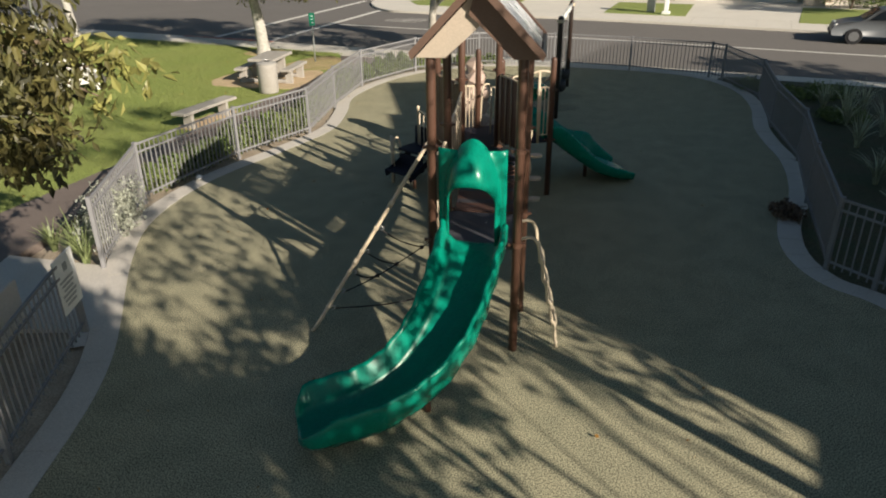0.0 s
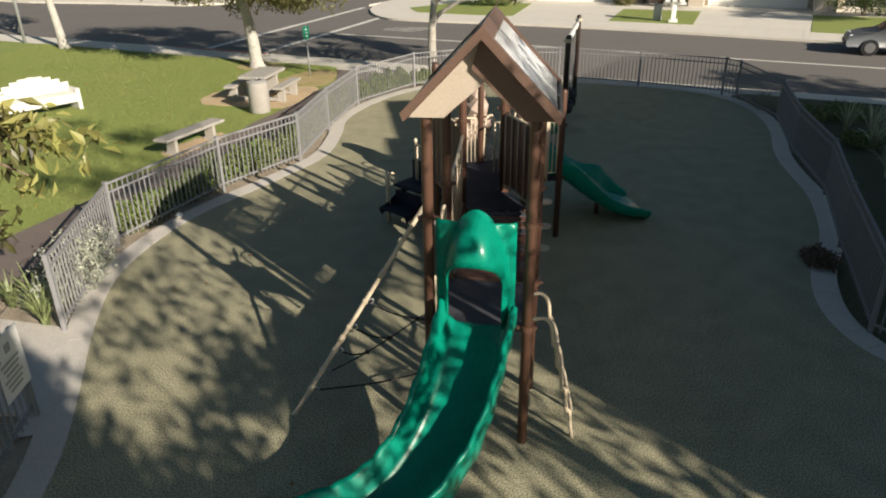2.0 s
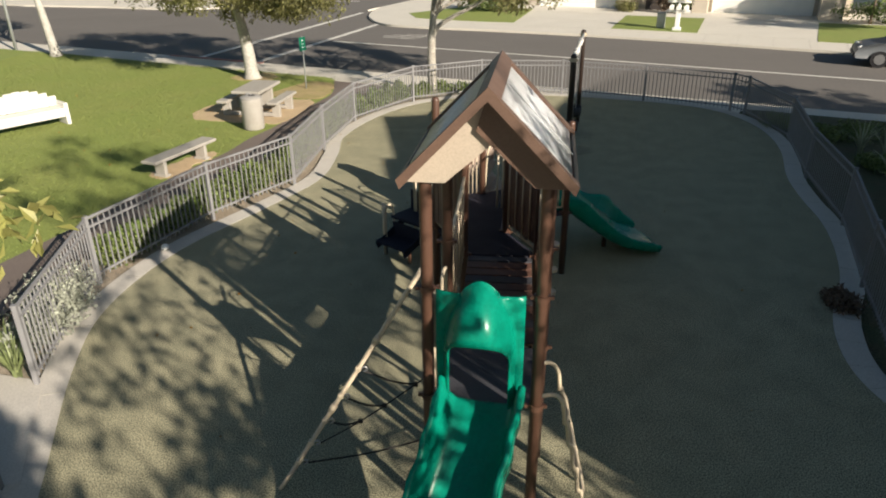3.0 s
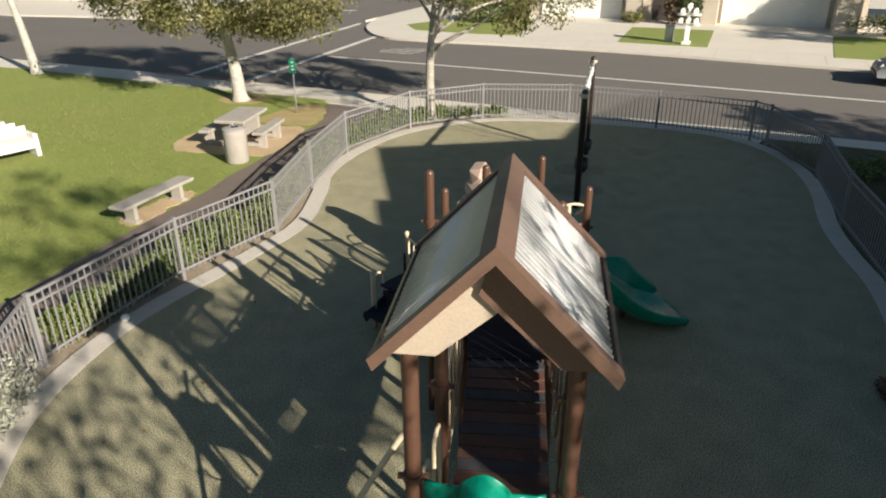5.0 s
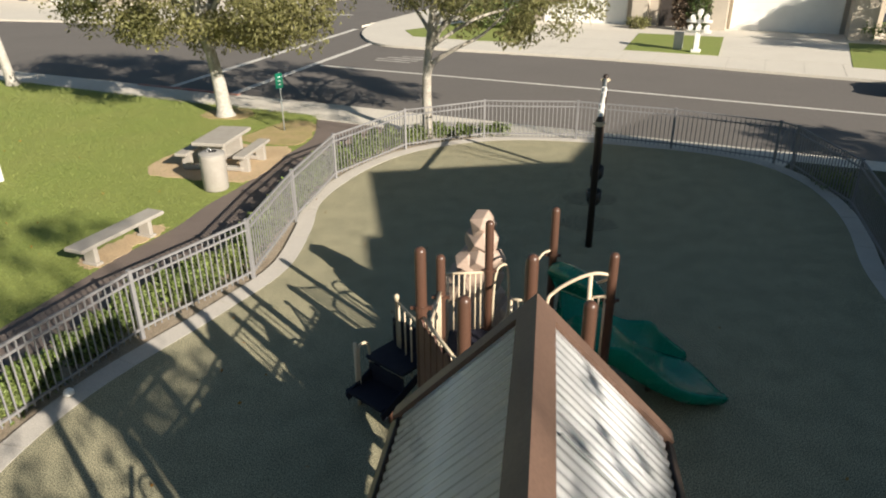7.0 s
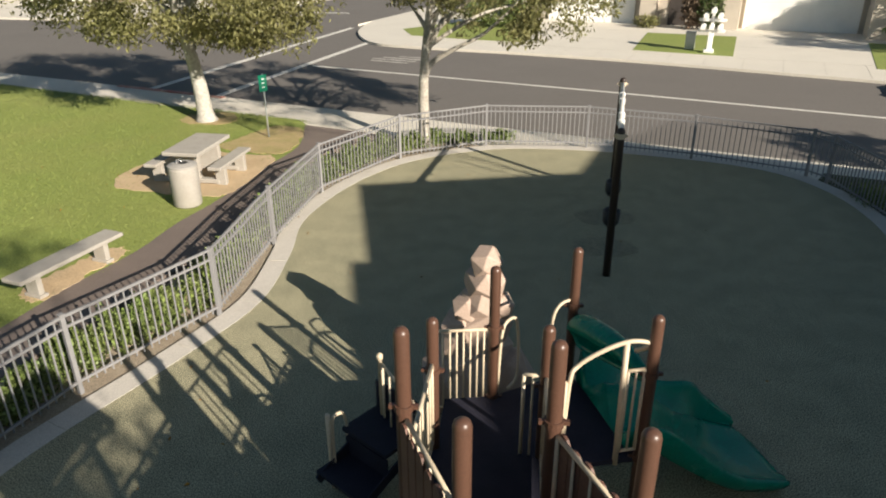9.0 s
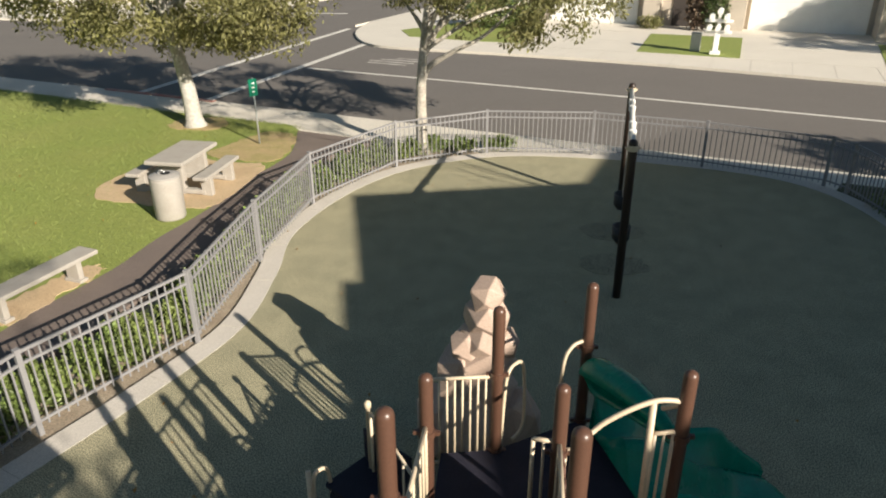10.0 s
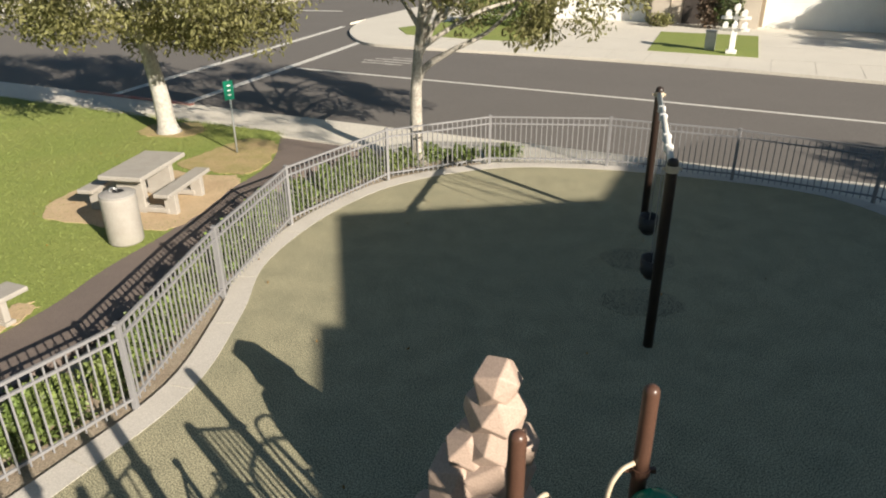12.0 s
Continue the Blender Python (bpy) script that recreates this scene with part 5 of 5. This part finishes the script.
# ---- houses across the street ----
def house(name, u0, u1, v, depth, h, label, parts):
    """A house front along the street from u0 to u1, v metres across."""
    c = on_road((u0 + u1) / 2, v)
    t = thing(name, c.x, c.y, 0, label, "house", rz=ROAD_A)
    m = pose(c.x, c.y, 0, 0, 0, ROAD_A)
    w = u1 - u0
    part("wall", box((w, depth, h), m @ pose(0, depth / 2, h / 2)), M_STUCCO, t)
    bm = bmesh.new()
    e = 0.5
    P = [(-w / 2 - e, -e, h), (w / 2 + e, -e, h), (w / 2 + e, depth + e, h), (-w / 2 - e, depth + e, h), (-w / 2 - e, depth / 2, h + 2.2), (w / 2 + e, depth / 2, h + 2.2)]
    V = [bm.verts.new(m @ Vector(p)) for p in P]
    for f in ((0, 1, 5, 4), (2, 3, 4, 5), (1, 2, 5), (3, 0, 4), (3, 2, 1, 0)):
        bm.faces.new([V[i] for i in f])
    part("roof", bm, M_TILE, t)
    for kind, u, wd, hh in parts:
        x = u - (u0 + u1) / 2
        if kind == "garage":
            g = part("garage_door", box((wd, 0.08, hh), m @ pose(x, -0.03, hh / 2)), M_WHITE, t, "white sectional garage door")
            for k in range(1, 4):
                part("panel_joint", box((wd, 0.012, 0.02), m @ pose(x, -0.074, hh * k / 4)), M_WHITE, g)
            for s in (-1, 1):
                part("door_frame", box((0.14, 0.14, hh + 0.14), m @ pose(x + s * (wd / 2 + 0.07), -0.04, (hh + 0.14) / 2)), M_WHITE, g)
        if kind == "pier":
            part("pier", box((wd, 0.9, hh), m @ pose(x, -0.45, hh / 2)), M_STUCCO, t)
        if kind == "wing":
            part("pier", box((wd, 2.2, hh), m @ pose(x, -1.1, hh / 2)), M_STUCCO, t)
        if kind == "door":
            part("door", box((wd, 0.06, hh), m @ pose(x, -0.02, hh / 2)), M_DARK, t, "dark entry door")
    return t


house("house", -7.0, 13.5, 24.9, 9, 3.0, "tan stucco house with white garage doors", (("garage", -2.7, 4.9, 2.3), ("pier", 0.75, 0.9, 2.8), ("door", 2.3, 1.0, 2.1), ("pier", 5.2, 0.9, 2.8), ("garage", 8.7, 5.4, 2.3), ("wing", 12.4, 1.2, 2.8)))
house("house", -60, -38, 22, 9, 3.0, "tan stucco house across the junction", (("garage", -44, 4.9, 2.3), ("door", -50, 1.0, 2.1)))
house("house", 20, 36, 24.5, 9, 3.0, "tan stucco house along the street", (("garage", 25, 4.9, 2.3),))


def far_lawn(pts, label="small green front lawn"):
    single("front_lawn", slab(road_poly(pts), 0.015, -0.1), M_LAWN, (*on_road(*pts[0]).to_2d(), -0.1), label, "lawn", kind="structure")


far_lawn([(1.6, 15.2), (1.3, 21.2), (5.8, 21.4), (6.0, 15.1)])
far_lawn([(-11.6, 17.5), (-9.5, 22.5), (-5.0, 22.5), (-4.0, 15.6), (-6.3, 15.3), (-10.1, 15.5)])
far_lawn([(11.5, 14.2), (11.8, 21.5), (22, 21.5), (22, 13.8)])


# ---- grass on the near lawn ----
def grass_blades(n, seed):
    """Short uneven blades over the mown lawn, thin where it is worn."""
    rng = np.random.default_rng(seed)
    P = np.stack([rng.uniform(-20, -4.4, n), rng.uniform(11.5, 36, n)], 1)
    edge_x = np.interp(P[:, 1], [p.y for p in path_out], [p.x for p in path_out])
    keep = (P[:, 0] < edge_x + rng.normal(-0.02, 0.08, n)) & (P[:, 1] < 28.7 - 0.372 * (P[:, 0] + 1.5) + 0.2)
    for pts in WORN:
        c = np.mean(pts, 0)
        ang = np.arctan2(P[:, 1] - c[1], P[:, 0] - c[0])
        pa = np.array([math.atan2(q[1] - c[1], q[0] - c[0]) for q in pts])
        pr = np.array([math.hypot(q[1] - c[1], q[0] - c[0]) for q in pts])
        o = np.argsort(pa)
        lim = np.interp(ang, np.concatenate([pa[o] - 2 * np.pi, pa[o], pa[o] + 2 * np.pi]), np.tile(pr[o], 3))
        keep &= np.hypot(P[:, 0] - c[0], P[:, 1] - c[1]) > lim * rng.uniform(0.72, 1.08, n)
    P = P[keep]
    m = len(P)
    a = rng.uniform(0, 2 * np.pi, m)
    h = rng.uniform(0.015, 0.04, m)
    w = rng.uniform(0.006, 0.012, m)
    lean = rng.normal(0, 0.03, (m, 2))
    z0 = np.full(m, -0.022)
    A = np.stack([P[:, 0] + np.cos(a) * w, P[:, 1] + np.sin(a) * w, z0], 1)
    B = np.stack([P[:, 0] - np.cos(a) * w, P[:, 1] - np.sin(a) * w, z0], 1)
    C = np.stack([P[:, 0] + lean[:, 0], P[:, 1] + lean[:, 1], z0 + h], 1)
    me = bpy.data.meshes.new("grass")
    me.from_pydata(np.stack([A, B, C], 1).reshape(-1, 3).tolist(), [], [(3 * i, 3 * i + 1, 3 * i + 2) for i in range(m)])
    me.materials.append(M_BLADE)
    return tagged(new("grass", me), "short mown green grass with yellow tips", "grass", kind="stuff")


grass_blades(230000, 5)

# fallen leaves here and there
rng = np.random.default_rng(77)
litter = np.concatenate([np.stack([rng.uniform(-4, 5, 60), rng.uniform(6, 26.5, 60), np.full(60, 0.02)], 1), np.stack([rng.uniform(-13, -7, 50), rng.uniform(13, 29, 50), np.full(50, 0.03)], 1)])
litter[:60][np.hypot(litter[:60, 0] - 1, litter[:60, 1] - 14) < 2.5, 0] -= 3
tagged(new("fallen_leaves", leaves_mesh("fallen_leaves", litter, 0.05, M_AUTUMN, rng, 0.0, 1.6)), "scattered dry brown fallen leaves", "leaves", kind="stuff")


def bush(u, v, w, d, h, n, seed, mat, label, size=0.14):
    c = on_road(u, v)
    rng = np.random.default_rng(seed)
    g = rng.normal(size=(n, 3))
    g /= np.linalg.norm(g, axis=1)[:, None]
    g *= rng.uniform(0.25, 1, (n, 1)) ** 0.5
    lump = 1 + 0.22 * np.sin(g[:, 0] * 7 + seed) * np.sin(g[:, 1] * 6 + 1)
    P = g * np.array((w / 2, d / 2, h / 2)) * lump[:, None]
    P[:, 2] = np.maximum(0.02, P[:, 2] + h / 2)
    ca, sa = math.cos(radians(ROAD_A)), math.sin(radians(ROAD_A))
    Q = np.stack([P[:, 0] * ca - P[:, 1] * sa, P[:, 0] * sa + P[:, 1] * ca, P[:, 2]], 1)
    ob = new("bush", leaves_mesh("bush", Q, size, mat, rng, 0.1, 1.8))
    ob.location = (c.x, c.y, 0)
    return tagged(ob, label, "bush")


bush(-7.2, 20.6, 4.6, 2.6, 1.7, 3800, 51, M_HEDGE, "large dark green hedge beside the driveway")
bush(0.9, 23.2, 1.3, 0.8, 0.7, 700, 52, M_LEAF, "small olive shrub by the garage")
bush(4.2, 23.2, 1.4, 1.2, 2.6, 1500, 53, M_LEAF2, "tall dark shrub by the entry")
bush(16.6, 22.3, 8.5, 1.5, 1.3, 4200, 54, M_HEDGE, "clipped green hedge along the front lawn")
c = on_road(14.3, 22.0)
tree(c.x, c.y, [(c.x, c.y, 0.0), (c.x + 0.05, c.y, 1.0), (c.x, c.y, 2.4)], 0.07, (c.x, c.y, 3.3), (1.0, 1.0, 1.2), 2600, "small tree with yellow and orange autumn leaves", 57, M_BARK, M_AUTUMN, 0.14, 24, 0.45, 5)
bush(3.3, 23.4, 1.3, 0.9, 2.3, 1300, 56, M_DRYSHRUB, "tall bare grey-brown shrub by the entry", 0.2)

# group of letterboxes on a white post
c = on_road(4.9, 15.7)
mb = thing("letterbox_post", c.x, c.y, 0.015, "white wooden post carrying a cluster of letterboxes", "letterbox", rz=ROAD_A)
m = pose(c.x, c.y, 0.015, 0, 0, ROAD_A)
part("post", box((0.22, 0.22, 1.0), m @ pose(0, 0, 0.5), 0.02), M_WHITE, mb)
part("plinth", box((0.42, 0.42, 0.14), m @ pose(0, 0, 0.07), 0.02), M_WHITE, mb)
part("arm", box((1.15, 0.14, 0.12), m @ pose(0, 0, 0.95), 0.015), M_WHITE, mb)
part("arm", box((1.15, 0.14, 0.12), m @ pose(0, 0, 1.42), 0.015), M_WHITE, mb)
part("mast", box((0.12, 0.12, 1.0), m @ pose(0, 0, 1.4), 0.015), M_WHITE, mb)
for x, z in ((-0.36, 1.02), (0.0, 1.02), (0.36, 1.02), (-0.3, 1.49), (0.3, 1.49), (0.0, 1.72)):
    bm = bmesh.new()
    prof_l = [(-0.1, 0), (0.1, 0), (0.1, 0.14)] + [(0.1 * math.cos(a), 0.14 + 0.1 * math.sin(a)) for a in (0.5, 1.0, 1.57, 2.14, 2.64)] + [(-0.1, 0.14)]
    f = [bm.verts.new(m @ Vector((x + px, -0.24, z + pz))) for px, pz in prof_l]
    b = [bm.verts.new(m @ Vector((x + px, 0.22, z + pz))) for px, pz in prof_l]
    bm.faces.new(f)
    bm.faces.new(b[::-1])
    for k in range(len(f)):
        bm.faces.new((f[k], b[k], b[(k + 1) % len(f)], f[(k + 1) % len(f)]))
    bmesh.ops.recalc_face_normals(bm, faces=bm.faces[:])
    part("letterbox", bm, M_WHITE, mb)
c = on_road(4.0, 16.3)
ub = thing("utility_box", c.x, c.y, 0.015, "grey utility pedestal on the front lawn", "utility box", rz=ROAD_A)
m = pose(c.x, c.y, 0.015, 0, 0, ROAD_A)
part("body", box((0.42, 0.34, 0.75), m @ pose(0, 0, 0.375), 0.02), M_POSTGREY, ub)
part("lid", box((0.46, 0.38, 0.06), m @ pose(0, 0, 0.78), 0.015), M_POSTGREY, ub)

# ---- cars ----
def car(x, y, rz, label, paint):
    t = thing("car", x, y, -0.12, label, "car", rz=rz)
    m = pose(x, y, -0.12, 0, 0, rz)
    side = [(-2.22, 0.32), (-2.28, 0.52), (-2.15, 0.72), (-1.75, 0.86), (-1.15, 0.98), (-0.55, 1.38), (0.65, 1.45), (1.55, 1.05), (2.2, 0.98), (2.3, 0.7), (2.28, 0.35)]
    outline = [p.to_2d() for p in curve([(a, b, 0) for a, b in side], 4)]
    bm = bmesh.new()
    rows = []
    for yy in (-0.88, -0.90, -0.80, 0.80, 0.90, 0.88):
        row = []
        for px, pz in outline:
            tum = 0.86 if pz > 1.0 else 1.0
            k = 1 - max(0.0, pz - 1.0) * 0.45
            row.append(bm.verts.new(m @ Vector((px, yy * (k if abs(yy) > 0.5 else 1) * (tum + (1 - tum) * 0.9), pz))))
        rows.append(row)
    for a, b in zip(rows, rows[1:]):
        for k in range(len(a)):
            j = (k + 1) % len(a)
            bm.faces.new((a[k], a[j], b[j], b[k]))
    bm.faces.new(rows[0])
    bm.faces.new(rows[-1][::-1])
    bmesh.ops.recalc_face_normals(bm, faces=bm.faces[:])
    part("body", bm, paint, t, smooth=True)
    for s in (-1, 1):
        bm = bmesh.new()
        V = [bm.verts.new(m @ Vector((px, s * py, pz))) for px, py, pz in ((-0.95, 0.915, 1.0), (-0.48, 0.80, 1.34), (0.6, 0.79, 1.38), (1.25, 0.90, 1.06))]
        bm.faces.new(V)
        bmesh.ops.solidify(bm, geom=bm.faces[:], thickness=0.02)
        part("side_window", bm, M_GLASS, t)
        for wx in (-1.4, 1.4):
            w = part("wheel", tube([m @ Vector((wx, s * 0.72, 0.32)), m @ Vector((wx, s * 0.93, 0.32))], 0.32, 22), M_BLACK, t, "black tyre with a silver rim")
            part("rim", tube([m @ Vector((wx, s * 0.90, 0.32)), m @ Vector((wx, s * 0.945, 0.32))], 0.2, 10), M_CHAIN, w)
        part("headlight", box((0.12, 0.34, 0.13), m @ pose(-2.12, s * 0.62, 0.70, 0, -20, s * 14), 0.03), M_WHITE, t)
    bm = bmesh.new()
    V = [bm.verts.new(m @ Vector(p)) for p in ((-1.18, -0.72, 1.01), (-0.62, -0.62, 1.41), (-0.62, 0.62, 1.41), (-1.18, 0.72, 1.01))]
    bm.faces.new(V)
    bmesh.ops.solidify(bm, geom=bm.faces[:], thickness=0.03)
    part("windscreen", bm, M_GLASS, t)
    part("bumper", box((0.12, 1.5, 0.16), m @ pose(-2.27, 0, 0.42), 0.04), M_DARK, t)
    return t


c = on_road(14.85, 9.55)
car(c.x, c.y, ROAD_A, "silver-grey saloon car parked by the kerb", M_CAR)

# thin grey-blue pole at the street edge
single("street_pole", tube(upright(-21.0, 36.0, -0.02, 5.0), 0.07, 10), M_POSTGREY, (-21.0, 36.0, -0.02), "thin grey-blue street pole", "pole", smooth=True)

# ---- unseen building blocks, placed so that their shade falls across the playground ----
def block(name, x, y, w, d, h, rz, label):
    t = thing(name, x, y, -0.05, label, "building", rz=rz)
    m = pose(x, y, -0.05, 0, 0, rz)
    part("wall", box((w, d, h), m @ pose(w / 2, -d / 2, h / 2)), M_STUCCO, t)
    part("roof", box((w + 0.1, d + 0.1, 0.25), m @ pose(w / 2, -d / 2, h + 0.125)), M_TILE, t)
    for k in range(3):
        wn_ = part("window", box((0.06, 1.4, 1.3), m @ pose(-0.01, -d * (k + 0.5) / 3, 1.8)), M_GLASS, t)
        part("window_frame", box((0.05, 1.56, 0.08), m @ pose(-0.015, -d * (k + 0.5) / 3, 2.49)), M_WHITE, wn_)
    return t


# assumed height; corners are set back towards the sun from the shade edges
BH = 9.3
shift = to_sun.to_2d() / to_sun.z * (BH + 0.2)
ax, ay = -2.29 + shift.x, 24.4 + shift.y
block("shade_block", ax, ay, 9.0, 4.0, BH, 12, "tall tan stucco block out of view, placed to shade the playground")
b2 = pose(ax, ay, 0, 0, 0, 12) @ Vector((-0.3, -4.05, 0))
block("shade_block", b2.x, b2.y, 9.0, 8.55, BH, 12, "tall tan stucco block out of view, placed to widen that shade")
b3 = on_road(3.7, -0.2).to_2d() + shift
block("shade_block", b3.x, b3.y, 9.0, 3.6, BH, ROAD_A, "tall tan stucco block out of view, placed to shade the street side")
b4 = Vector((4.28, 8.0)) + to_sun.to_2d() / to_sun.z * 4.7
block("shade_block", b4.x, b4.y, 7.0, 6.0, 4.5, -20, "low tan stucco block out of view, placed to shade the near side")


# ---- small plants and fittings by the fence ----
def low_bush(x, y, w, d, h, n, seed, mat, label, size=0.06):
    """A loose rounded shrub."""
    rng = np.random.default_rng(seed)
    g = rng.normal(size=(n, 3))
    g /= np.linalg.norm(g, axis=1)[:, None]
    g *= rng.uniform(0.15, 1, (n, 1)) ** 0.5
    P = g * np.array((w / 2, d / 2, h / 2)) * (1 + 0.25 * np.sin(g[:, :1] * 8 + seed))
    P[:, 2] = np.maximum(0.0, P[:, 2] + h * 0.45)
    ob = new("shrub", leaves_mesh("shrub", P, size, mat, rng, 0.1, 1.8))
    ob.location = (x, y, -0.04)
    return tagged(ob, label, "shrub")


low_bush(-5.2, 12.25, 0.62, 1.7, 1.0, 3400, 61, M_WHITEFLOWER, "grey-white flowering shrub behind the fence")
low_bush(-5.5, 14.6, 0.5, 0.8, 0.5, 900, 62, M_HEDGE, "small green shrub behind the fence", 0.05)
low_bush(6.08, 13.6, 0.5, 0.75, 0.26, 1300, 63, M_DRYSHRUB, "dry brown shrub overhanging the kerb", 0.07)
low_bush(8.9, 23.9, 0.9, 1.6, 0.35, 1800, 64, M_HEDGE, "low green groundcover outside the fence", 0.06)
low_bush(9.6, 22.6, 1.2, 1.2, 0.4, 1800, 65, M_HEDGE, "low green groundcover in the shaded bed", 0.06)
low_bush(10.6, 22.8, 1.6, 1.4, 0.45, 2000, 66, M_HEDGE, "low green groundcover in the shaded bed", 0.06)
low_bush(9.9, 20.2, 1.5, 1.2, 0.35, 1800, 67, M_HEDGE, "low green groundcover in the shaded bed", 0.06)

# small white domed cap on the kerb
gl = thing("kerb_cap", -4.86, 15.0, 0.03, "small white domed cap on the kerb", "lamp")
part("cap", tube([(-4.86, 15.0, 0.03), (-4.86, 15.0, 0.07), (-4.86, 15.0, 0.10), (-4.86, 15.0, 0.115)], [0.07, 0.07, 0.05, 0.01], 14), M_WHITE, gl, smooth=True)

# low concrete wall end beside the entrance
single("low_wall", box((1.3, 0.22, 0.62), pose(-5.1, 8.95, 0.27, 0, 0, 100), 0.02), M_CONCRETE, (-5.1, 8.95, -0.04), "low pale concrete wall beside the entrance", "wall")
